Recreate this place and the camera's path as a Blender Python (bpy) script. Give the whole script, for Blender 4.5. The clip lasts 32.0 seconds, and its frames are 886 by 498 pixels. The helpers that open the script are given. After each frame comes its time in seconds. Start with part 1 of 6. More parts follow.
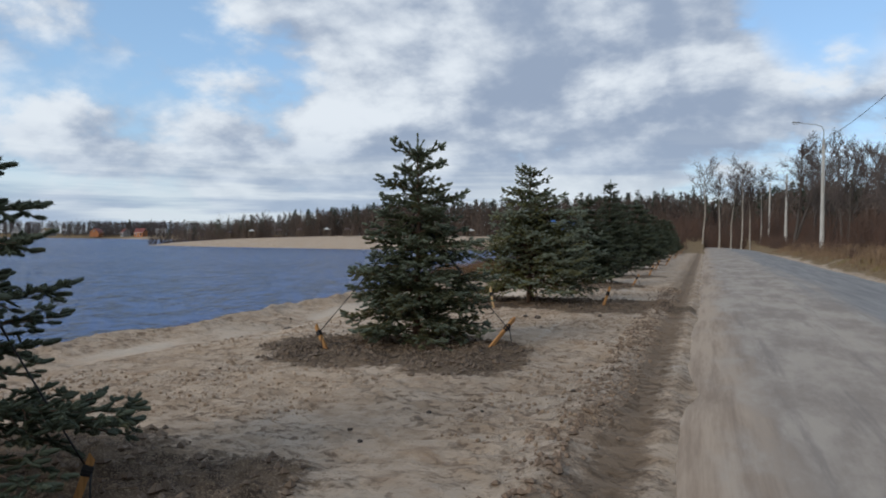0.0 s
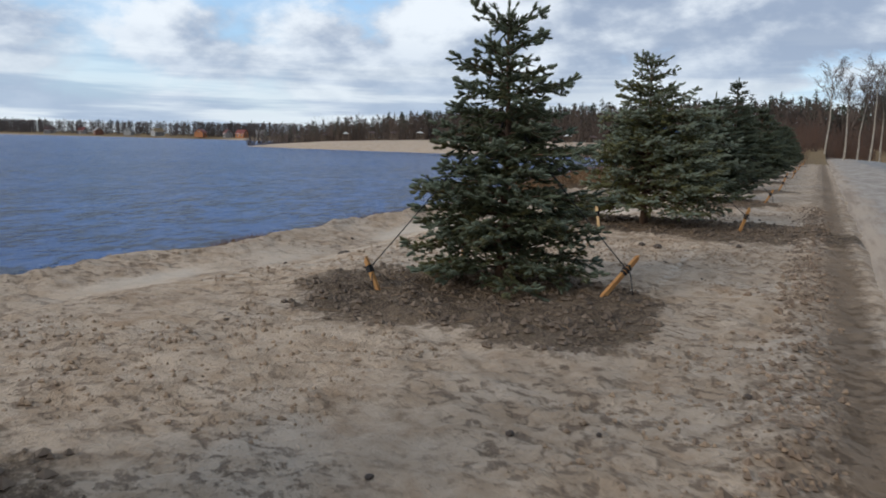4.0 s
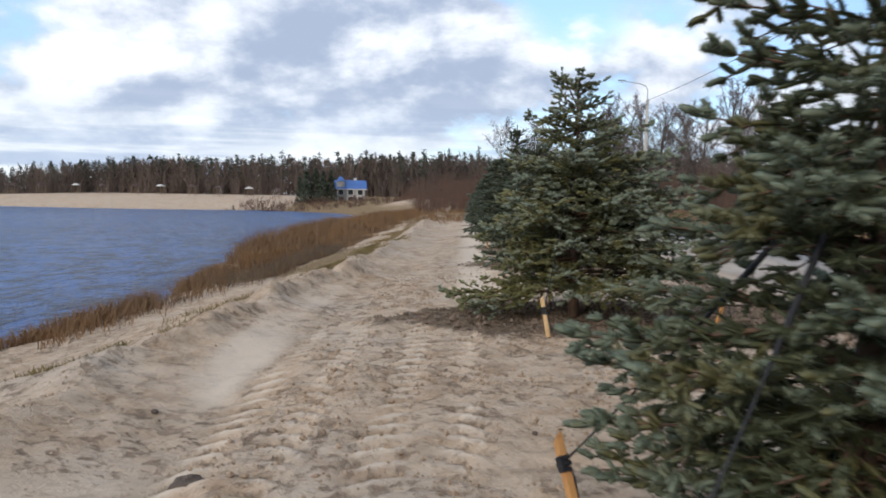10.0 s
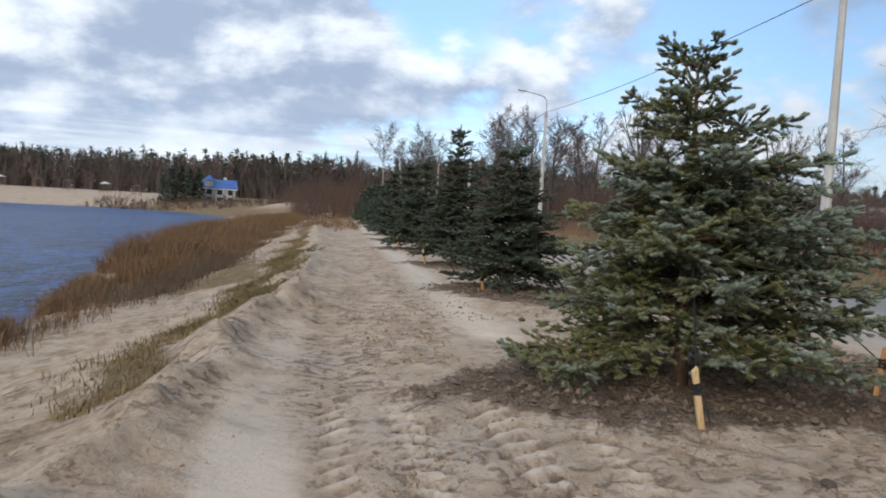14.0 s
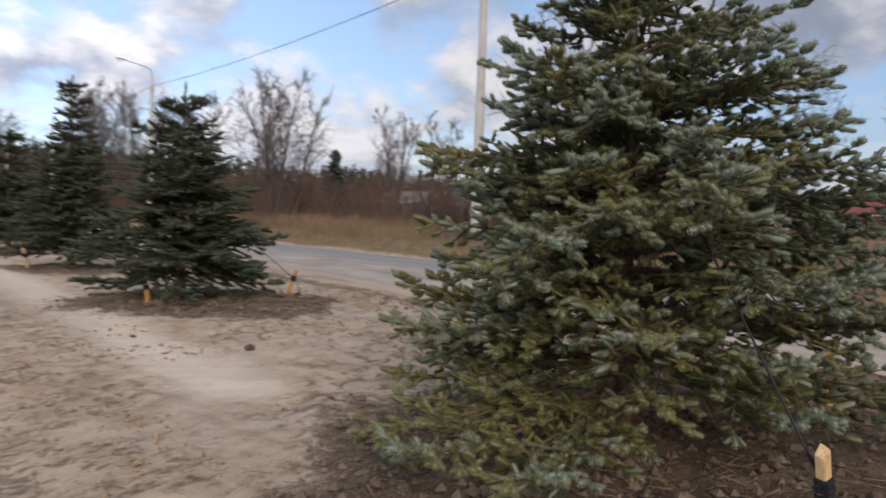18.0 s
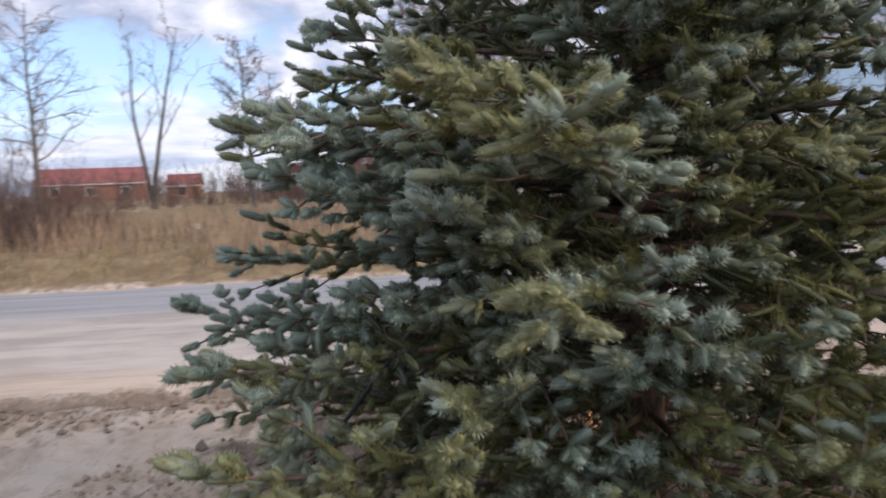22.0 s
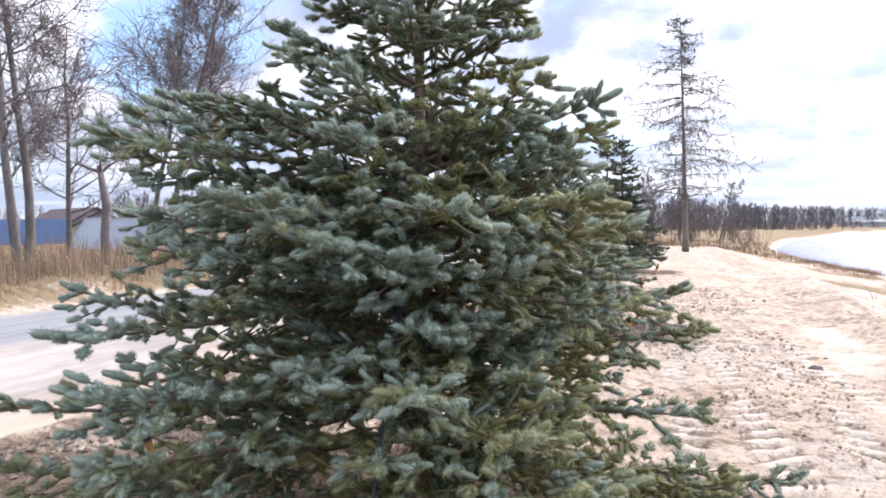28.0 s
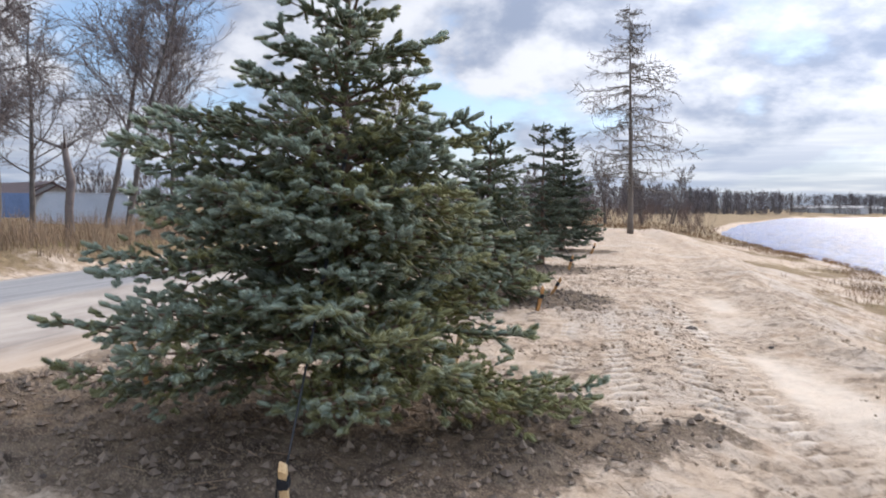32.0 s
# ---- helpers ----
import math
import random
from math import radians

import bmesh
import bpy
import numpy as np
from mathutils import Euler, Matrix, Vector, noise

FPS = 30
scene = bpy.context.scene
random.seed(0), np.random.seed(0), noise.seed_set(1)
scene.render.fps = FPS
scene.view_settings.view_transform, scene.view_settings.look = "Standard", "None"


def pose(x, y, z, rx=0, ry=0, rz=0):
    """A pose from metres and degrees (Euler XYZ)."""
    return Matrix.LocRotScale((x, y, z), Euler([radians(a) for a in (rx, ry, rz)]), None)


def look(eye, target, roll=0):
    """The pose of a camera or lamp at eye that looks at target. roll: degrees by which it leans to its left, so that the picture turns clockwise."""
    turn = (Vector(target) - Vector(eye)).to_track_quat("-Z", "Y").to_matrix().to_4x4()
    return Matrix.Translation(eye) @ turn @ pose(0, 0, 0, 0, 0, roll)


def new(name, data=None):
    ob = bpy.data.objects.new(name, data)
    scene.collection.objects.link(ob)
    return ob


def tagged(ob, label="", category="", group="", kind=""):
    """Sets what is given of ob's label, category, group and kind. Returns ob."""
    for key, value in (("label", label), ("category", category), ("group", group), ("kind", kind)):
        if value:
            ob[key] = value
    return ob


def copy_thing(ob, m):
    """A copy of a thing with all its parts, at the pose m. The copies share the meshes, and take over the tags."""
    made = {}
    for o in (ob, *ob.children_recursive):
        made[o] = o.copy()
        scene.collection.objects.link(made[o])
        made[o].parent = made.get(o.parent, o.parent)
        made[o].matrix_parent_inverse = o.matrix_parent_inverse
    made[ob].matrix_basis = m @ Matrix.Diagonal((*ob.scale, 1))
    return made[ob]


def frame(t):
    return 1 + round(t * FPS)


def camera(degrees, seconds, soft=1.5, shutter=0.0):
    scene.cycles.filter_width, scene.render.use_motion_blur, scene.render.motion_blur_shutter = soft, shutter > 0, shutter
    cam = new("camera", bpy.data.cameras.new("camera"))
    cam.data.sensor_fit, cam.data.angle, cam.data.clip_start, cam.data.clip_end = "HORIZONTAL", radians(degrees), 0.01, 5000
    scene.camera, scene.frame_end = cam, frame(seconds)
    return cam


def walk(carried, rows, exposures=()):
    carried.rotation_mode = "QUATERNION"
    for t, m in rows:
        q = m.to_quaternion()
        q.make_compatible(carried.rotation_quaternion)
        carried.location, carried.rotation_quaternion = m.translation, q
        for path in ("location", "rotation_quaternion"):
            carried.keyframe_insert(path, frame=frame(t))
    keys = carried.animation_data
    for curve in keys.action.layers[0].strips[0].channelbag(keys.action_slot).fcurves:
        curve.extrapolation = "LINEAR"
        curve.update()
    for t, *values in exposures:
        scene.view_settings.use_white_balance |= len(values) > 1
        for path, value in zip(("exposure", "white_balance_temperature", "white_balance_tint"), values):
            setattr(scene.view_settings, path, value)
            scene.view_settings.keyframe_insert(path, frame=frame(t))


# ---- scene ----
# World: x to the right across the road, y along the row of spruces, z up; the second spruce of the row stands at the origin.
# Camera: seconds, place, then yaw, pitch and roll in degrees.
PATH = [
    (0.0, 3.828, -9.701, 1.559, 19.60, -0.98, 0.40),
    (0.5, 3.728, -9.470, 1.595, 20.52, -2.38, 0.57),
    (1.0, 3.666, -9.249, 1.607, 22.08, -3.35, 0.05),
    (1.5, 3.601, -9.004, 1.595, 23.99, -4.90, -0.30),
    (2.0, 3.508, -8.719, 1.588, 23.34, -5.44, 0.24),
    (2.5, 3.491, -8.351, 1.536, 24.93, -5.84, -1.08),
    (4.5, 2.505, -6.702, 1.548, 26.91, -8.72, 1.65),
    (5.0, 2.093, -6.265, 1.497, 26.22, -6.97, 1.66),
    (5.5, 1.753, -5.774, 1.481, 23.18, -3.54, 1.24),
    (6.0, 1.414, -5.396, 1.488, 20.58, -3.25, 2.94),
    (6.5, 0.976, -5.055, 1.483, 17.19, -3.14, 2.27),
    (7.0, 0.591, -4.695, 1.441, 16.92, -7.06, 2.56),
    (7.5, 0.224, -4.431, 1.515, 16.80, -5.52, 4.23),
    (8.0, -0.218, -4.106, 1.543, 13.83, -5.53, 3.71),
    (8.5, -0.518, -3.708, 1.537, 11.02, -4.76, 2.45),
    (9.0, -0.838, -3.331, 1.527, 6.54, -5.10, 4.98),
    (9.5, -1.185, -2.983, 1.540, 2.64, -5.01, 2.81),
    (10.0, -1.428, -2.601, 1.560, 1.70, -3.94, 0.94),
    (10.5, -1.741, -2.238, 1.553, -0.01, -4.12, 3.70),
    (11.0, -2.066, -1.896, 1.550, -2.76, -2.76, 4.81),
    (11.5, -2.325, -1.551, 1.522, -2.31, -1.93, 3.55),
    (12.0, -2.527, -1.174, 1.518, -1.93, -3.24, 4.23),
    (12.5, -2.748, -0.726, 1.532, -4.61, -2.46, 3.81),
    (13.0, -2.946, -0.302, 1.487, -6.06, -2.15, 2.40),
    (13.5, -3.105, 0.158, 1.549, -7.12, -3.12, 2.75),
    (15.5, -3.494, 2.104, 1.361, -12.64, -2.58, 2.64),
    (16.0, -3.534, 2.598, 1.321, -12.67, -0.03, 2.01),
    (16.5, -3.536, 3.029, 1.333, -14.49, -0.49, 2.67),
    (17.0, -3.539, 3.495, 1.319, -25.07, -0.73, 2.12),
    (17.5, -3.437, 4.016, 1.291, -32.06, -2.12, 0.64),
    (18.0, -3.371, 4.461, 1.291, -38.89, -2.55, 1.82),
    (18.5, -3.302, 4.927, 1.327, -46.56, -4.14, 1.65),
    (19.0, -3.129, 5.434, 1.345, -50.95, -5.10, -1.65),
    (19.5, -2.981, 5.995, 1.331, -56.90, -2.86, 1.35),
    (20.0, -2.835, 6.456, 1.357, -63.80, -3.58, 2.79),
    (20.5, -2.682, 6.894, 1.377, -72.22, -5.44, -0.15),
    (21.0, -2.539, 7.241, 1.412, -80.83, -3.91, -0.37),
    (21.5, -2.384, 7.561, 1.449, -88.57, -5.86, 0.74),
    (22.0, -2.157, 7.863, 1.457, -96.52, -5.08, -2.27),
    (22.5, -1.987, 8.120, 1.427, -104.69, -4.00, 0.96),
    (23.0, -1.843, 8.429, 1.476, -112.84, -3.04, 1.08),
    (23.5, -1.582, 8.672, 1.419, -121.30, -2.06, 1.16),
    (24.0, -1.336, 8.860, 1.553, -127.36, -4.86, 1.84),
    (24.5, -1.184, 9.024, 1.544, -137.14, -4.20, 0.61),
    (25.0, -1.044, 9.178, 1.533, -144.98, -3.47, -0.42),
    (25.5, -0.794, 9.378, 1.582, -157.79, -5.55, -0.44),
    (26.0, -0.665, 9.650, 1.566, -167.37, -6.13, -0.20),
    (26.5, -0.744, 9.832, 1.576, -167.52, -3.33, -0.12),
    (28.5, -1.110, 10.638, 1.556, -165.12, -1.78, -0.29),
    (29.0, -1.269, 10.817, 1.552, -165.81, -3.57, 0.28),
    (29.5, -1.335, 11.058, 1.541, -169.06, -5.38, -0.60),
    (30.0, -1.395, 11.227, 1.534, -171.56, -5.57, 0.83),
    (30.5, -1.517, 11.349, 1.531, -170.41, -4.05, 0.48),
    (31.0, -1.593, 11.459, 1.571, -167.74, -3.30, 0.05),
    (31.5, -1.625, 11.632, 1.585, -167.26, -2.19, 0.09),
    (32.0, -1.626, 11.790, 1.561, -168.60, -3.35, 0.53),
]


def turned(x, y, z, yaw, pitch, roll):
    return pose(x, y, z, 90 + pitch, 0, yaw) @ pose(0, 0, 0, 0, 0, roll)


EXPOSURES = [(0, -0.25, 6200, 7), (4.5, -0.05, 6200, 7), (8, 0.15, 6200, 8), (9.3, 0.25, 6250, 8), (10.4, 0.26, 6350, 10), (11.2, 0.2, 6250, 9), (12, 0.15, 6200, 8), (13, 0.15, 6200, 8), (16.2, 0.15, 6100, 9), (18, 0.15, 6700, 15), (20, 0.40, 6200, 17), (21, 0.7, 6350, 18), (23.5, 1.27, 6300, 18), (25.5, 2.35, 6050, 25), (26.5, 2.35, 6050, 25), (28.5, 1.55, 6250, 15), (30, 1.33, 6250, 14), (32, 1.13, 6300, 13)]
cam = camera(62.0, 32.0, soft=1.8, shutter=0.5)
walk(cam, [(row[0], turned(*row[1:])) for row in PATH], EXPOSURES)

# ---- sky and sun ----
SUN_TURN, SUN_HEIGHT = radians(208), radians(28)
sun_way = Vector((math.sin(SUN_TURN) * math.cos(SUN_HEIGHT), math.cos(SUN_TURN) * math.cos(SUN_HEIGHT), math.sin(SUN_HEIGHT)))
lamp = new("sun", bpy.data.lights.new("sun", "SUN"))
lamp.data.energy, lamp.data.angle, lamp.data.color = 1.9, radians(24), (1.0, 0.88, 0.74)
lamp.matrix_world = look(sun_way * 100, (0, 0, 0))


class Nodes:
    """Short hand for node trees."""

    def __init__(self, tree):
        self.tree = tree
        tree.nodes.clear()

    def add(self, kind, inputs=(), **settings):
        node = self.tree.nodes.new(kind)
        if "operation" in settings:
            node.operation = settings["operation"]
        if settings.get("use_clamp"):
            node.use_clamp = True
        if "interpolation_type" in settings:
            node.interpolation_type = settings["interpolation_type"]
        if "data_type" in settings:
            node.data_type = settings["data_type"]
        if "attribute_name" in settings:
            node.attribute_name = settings["attribute_name"]
        for key, value in dict(inputs).items():
            if isinstance(value, bpy.types.NodeSocket):
                self.tree.links.new(value, node.inputs[key])
            else:
                node.inputs[key].default_value = value
        return node

    def math(self, op, a, b=0.0, clamp=False):
        return self.add("ShaderNodeMath", {0: a, 1: b}, operation=op, use_clamp=clamp).outputs[0]

    def vec(self, op, a, b=(0, 0, 0)):
        node = self.add("ShaderNodeVectorMath", {0: a, 1: b}, operation=op)
        return node.outputs["Value"] if op == "DOT_PRODUCT" else node.outputs[0]

    def noise(self, vector, scale, detail=4.0, rough=0.55, distortion=0.0):
        return self.add("ShaderNodeTexNoise", {"Vector": vector, "Scale": scale, "Detail": detail, "Roughness": rough, "Distortion": distortion}).outputs[0]

    def step(self, value, low, high, a=0.0, b=1.0):
        return self.add("ShaderNodeMapRange", {0: value, 1: low, 2: high, 3: a, 4: b}, interpolation_type="SMOOTHSTEP").outputs[0]

    def mix(self, factor, a, b):
        a, b = (c if isinstance(c, bpy.types.NodeSocket) else (*c, 1) for c in (a, b))
        return self.add("ShaderNodeMix", {0: factor, 6: a, 7: b}, data_type="RGBA").outputs[2]

    def scaled(self, vector, size):
        return self.add("ShaderNodeMapping", {"Vector": vector, "Scale": size}).outputs[0]


world = bpy.data.worlds.new("sky")
scene.world = world
world.use_nodes = True
n = Nodes(world.node_tree)
way = n.add("ShaderNodeTexCoord").outputs["Generated"]
split = n.add("ShaderNodeSeparateXYZ", {0: way}).outputs
sky_node = n.add("ShaderNodeTexSky")
sky_node.sky_type, sky_node.sun_disc, sky_node.sun_elevation, sky_node.sun_rotation = "NISHITA", False, SUN_HEIGHT, SUN_TURN
sky_node.air_density, sky_node.dust_density = 1.0, 0.6
sky = sky_node.outputs[0]
clear = n.vec("MULTIPLY", sky, (0.085, 0.095, 0.11))
lifted = n.math("ADD", n.math("MAXIMUM", split[2], 0.0), 0.42)
over = n.add("ShaderNodeCombineXYZ", {0: n.math("DIVIDE", split[0], lifted), 1: n.math("DIVIDE", split[1], lifted), 2: 3.7}).outputs[0]
thick = n.noise(over, 2.3, 10, 0.56, 0.1)
beyond = n.noise(n.vec("ADD", over, (sun_way.x * 0.10, sun_way.y * 0.10, 0.0)), 2.3, 10, 0.56, 0.1)
broad = n.noise(over, 0.8, 2, 0.5)


def cloud_at(yaw, high, inner, outer):
    """How deep the view is inside a cloud bank or gap at that bearing and height, with a ragged edge."""
    a, e = radians(yaw), radians(high)
    near = n.math("ADD", n.vec("DOT_PRODUCT", way, (-math.sin(a) * math.cos(e), math.cos(a) * math.cos(e), math.sin(e))), n.math("MULTIPLY", n.math("SUBTRACT", thick, 0.5), 0.06))
    return n.step(near, math.cos(radians(outer)), math.cos(radians(inner)))


bank = n.math("ADD", cloud_at(5, 13, 2, 11), n.math("MULTIPLY", cloud_at(24, 17, 3, 14), 0.45))
gaps = n.math("ADD", cloud_at(-7, 17, 1, 7), n.math("MULTIPLY", cloud_at(46, 6, 1, 9), 0.7))
cover = n.step(n.math("ADD", n.math("MULTIPLY", n.math("SUBTRACT", bank, gaps), 0.11), n.math("ADD", thick, n.math("MULTIPLY", n.math("SUBTRACT", broad, 0.5), 0.35))), 0.40, 0.53)
lit = n.step(n.math("SUBTRACT", n.math("SUBTRACT", thick, beyond), n.math("MULTIPLY", bank, 0.05)), -0.12, 0.11)
cloud = n.mix(lit, (0.38, 0.45, 0.575), (0.94, 0.97, 1.0))
near_sun = n.math("MAXIMUM", n.vec("DOT_PRODUCT", way, tuple(sun_way)), 0.0)
glow = n.math("POWER", near_sun, 9.0)
cloud = n.vec("MULTIPLY", cloud, n.add("ShaderNodeCombineXYZ", {k: n.math("ADD", n.math("MULTIPLY", glow, 0.7), 1.0) for k in range(3)}).outputs[0])
back = n.math("MULTIPLY", n.step(n.vec("DOT_PRODUCT", way, (0.25, -0.968, 0.0)), 0.12, 0.86, 1.0, 0.42), n.step(n.vec("DOT_PRODUCT", way, (0.98, 0.17, 0.0)), 0.3, 0.95, 1.0, 0.66))
air = n.mix(cover, n.vec("ADD", clear, (0.21, 0.30, 0.38)), cloud)
low = n.step(split[2], 0.0, 0.16, 0.95, 0.0)
air = n.mix(low, air, n.mix(n.step(n.noise(n.scaled(way, (2, 2, 26)), 1.6, 4), 0.42, 0.6), (0.46, 0.55, 0.68), (0.84, 0.89, 0.92)))
air = n.vec("MULTIPLY", air, n.add("ShaderNodeCombineXYZ", {0: back, 1: back, 2: n.math("MULTIPLY", back, 1.02)}).outputs[0])
n.add("ShaderNodeOutputWorld", {0: n.add("ShaderNodeBackground", {0: air, 1: 1.0}).outputs[0]})

# ---- materials ----


def material(name, colour, other=None, scale=6.0, fine=60.0, bump=0.3, depth=0.01, rough=0.85, metal=0.0, third=None, stretch=(1, 1, 1), specular=0.4):
    """A mottled surface: two colours in patches, a third in specks, fine relief."""
    m = bpy.data.materials.new(name)
    m.use_nodes = True
    n = Nodes(m.node_tree)
    at = n.scaled(n.add("ShaderNodeTexCoord").outputs["Object"], stretch)
    other = other or tuple(c * 0.75 for c in colour)
    patch = n.noise(at, scale, 5, 0.6)
    grain = n.noise(at, fine, 3, 0.6)
    tint = n.mix(n.step(patch, 0.36, 0.64), colour, other)
    tint = n.mix(n.step(grain, 0.50, 0.72, 0.0, 0.6), tint, third or tuple(c * 0.55 for c in other))
    relief = n.add("ShaderNodeBump", {"Strength": bump, "Distance": depth, "Height": n.math("ADD", grain, patch)}).outputs[0]
    shade = n.add("ShaderNodeBsdfPrincipled", {"Base Color": tint, "Roughness": n.step(grain, 0.3, 0.7, rough - 0.08, min(1, rough + 0.08)), "Metallic": metal, "Specular IOR Level": specular, "Normal": relief})
    n.add("ShaderNodeOutputMaterial", {0: shade.outputs[0]})
    return m


def needle_material(name, new_tip, old, yellow, amount):
    """Spruce needles: older ones inside, blue-green new shoots, some yellowed sprays."""
    m = bpy.data.materials.new(name)
    m.use_nodes = True
    n = Nodes(m.node_tree)
    at = n.add("ShaderNodeTexCoord").outputs["Object"]
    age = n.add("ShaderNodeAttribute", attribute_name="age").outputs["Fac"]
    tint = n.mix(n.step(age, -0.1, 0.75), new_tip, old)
    place = n.add("ShaderNodeSeparateXYZ", {0: at}).outputs
    # Yellow by noise, with more of it low down and towards -x.
    low_west = n.math("ADD", n.step(place[2], 0.5, 1.2, 0.07, 0.0), n.step(place[0], -1.0, 0.2, 0.07, 0.0))
    yellow_share = n.math("ADD", n.noise(at, 2.6, 4, 0.65), n.math("MULTIPLY", low_west, amount * 12))
    tint = n.mix(n.step(yellow_share, 0.60 - amount, 0.72 - amount, 0.0, 0.7), tint, yellow)
    each = n.add("ShaderNodeNewGeometry").outputs["Random Per Island"]
    tint = n.mix(n.step(each, 0.0, 1.0, 0.0, 0.45), tint, n.vec("MULTIPLY", tint, (1.8, 1.75, 1.7)))
    shade = n.add("ShaderNodeBsdfPrincipled", {"Base Color": tint, "Roughness": 0.55, "Specular IOR Level": 0.4}).outputs[0]
    thin = n.add("ShaderNodeBsdfTranslucent", {0: tint}).outputs[0]
    n.add("ShaderNodeOutputMaterial", {0: n.add("ShaderNodeMixShader", {0: 0.36, 1: shade, 2: thin}).outputs[0]})
    return m


def ground_material():
    m = bpy.data.materials.new("sandy ground")
    m.use_nodes = True
    n = Nodes(m.node_tree)
    at = n.add("ShaderNodeTexCoord").outputs["Object"]
    soil, grass, damp_shade = (n.add("ShaderNodeAttribute", attribute_name=a).outputs["Fac"] for a in ("soil", "grass", "damp_shade"))
    pale = n.add("ShaderNodeAttribute", attribute_name="pale").outputs["Fac"]
    wide, mid, fine = n.noise(at, 0.45, 5, 0.6), n.noise(at, 3.2, 6, 0.65), n.noise(at, 17, 6, 0.72)
    speck, strewn = n.noise(at, 80, 3, 0.6), n.noise(n.scaled(at, (1.0, 1.3, 1.0)), 7.0, 6, 0.75, 0.2)
    sand = n.mix(n.step(mid, 0.38, 0.64), (0.575, 0.455, 0.345), (0.45, 0.335, 0.235))
    sand = n.mix(n.step(wide, 0.46, 0.68, 0.0, 0.7), sand, (0.56, 0.475, 0.39))
    sand = n.mix(n.step(n.noise(at, 1.1, 5, 0.7), 0.54, 0.70, 0.0, 0.65), sand, (0.37, 0.25, 0.16))
    trodden = n.step(n.noise(at, 0.8, 4, 0.6), 0.36, 0.56)
    sand = n.mix(n.math("MULTIPLY", n.step(strewn, 0.525, 0.58, 0.0, 0.7), trodden), sand, (0.25, 0.182, 0.135))
    sand = n.mix(n.step(fine, 0.55, 0.64, 0.0, 0.5), sand, (0.30, 0.225, 0.165))
    sand = n.mix(n.step(n.math("ADD", pale, n.math("MULTIPLY", n.math("SUBTRACT", mid, 0.5), 0.8)), 0.3, 0.9, 0.0, 0.8), sand, (0.61, 0.525, 0.43))
    earth = n.mix(n.step(mid, 0.38, 0.62), (0.080, 0.058, 0.045), (0.17, 0.125, 0.09))
    earth = n.mix(n.step(fine, 0.50, 0.66, 0.0, 0.8), earth, (0.25, 0.19, 0.13))
    earth = n.mix(n.step(speck, 0.54, 0.62, 0.0, 0.7), earth, (0.36, 0.28, 0.19))
    turf = n.mix(n.step(mid, 0.35, 0.65), (0.20, 0.135, 0.075), (0.29, 0.21, 0.12))
    turf = n.mix(n.step(fine, 0.5, 0.7, 0.0, 0.6), turf, (0.10, 0.10, 0.04))
    wobble = n.math("MULTIPLY", n.math("SUBTRACT", mid, 0.5), 0.9)
    ragged = n.math("ADD", wobble, n.math("MULTIPLY", n.math("SUBTRACT", fine, 0.5), 1.5))
    # Damp sand, and the painted shade of the tread grooves.
    tint = n.mix(n.step(n.math("ADD", damp_shade, ragged), 0.25, 0.95, 0.0, 0.8), sand, (0.20, 0.145, 0.10))
    tint = n.mix(n.step(n.math("ADD", grass, wobble), 0.3, 0.7), tint, turf)
    tint = n.mix(n.step(n.math("ADD", soil, ragged), 0.25, 0.75), tint, earth)
    high = n.math("ADD", n.math("MULTIPLY", mid, 0.5), n.math("ADD", fine, n.math("MULTIPLY", speck, 0.25)))
    high = n.math("SUBTRACT", high, n.math("MULTIPLY", n.math("MULTIPLY", n.step(strewn, 0.50, 0.66), trodden), 0.6))
    relief = n.add("ShaderNodeBump", {"Strength": n.step(pale, 0.2, 0.9, 0.85, 0.3), "Distance": 0.055, "Height": high}).outputs[0]
    shade = n.add("ShaderNodeBsdfPrincipled", {"Base Color": tint, "Roughness": 0.95, "Specular IOR Level": 0.12, "Normal": relief})
    n.add("ShaderNodeOutputMaterial", {0: shade.outputs[0]})
    return m


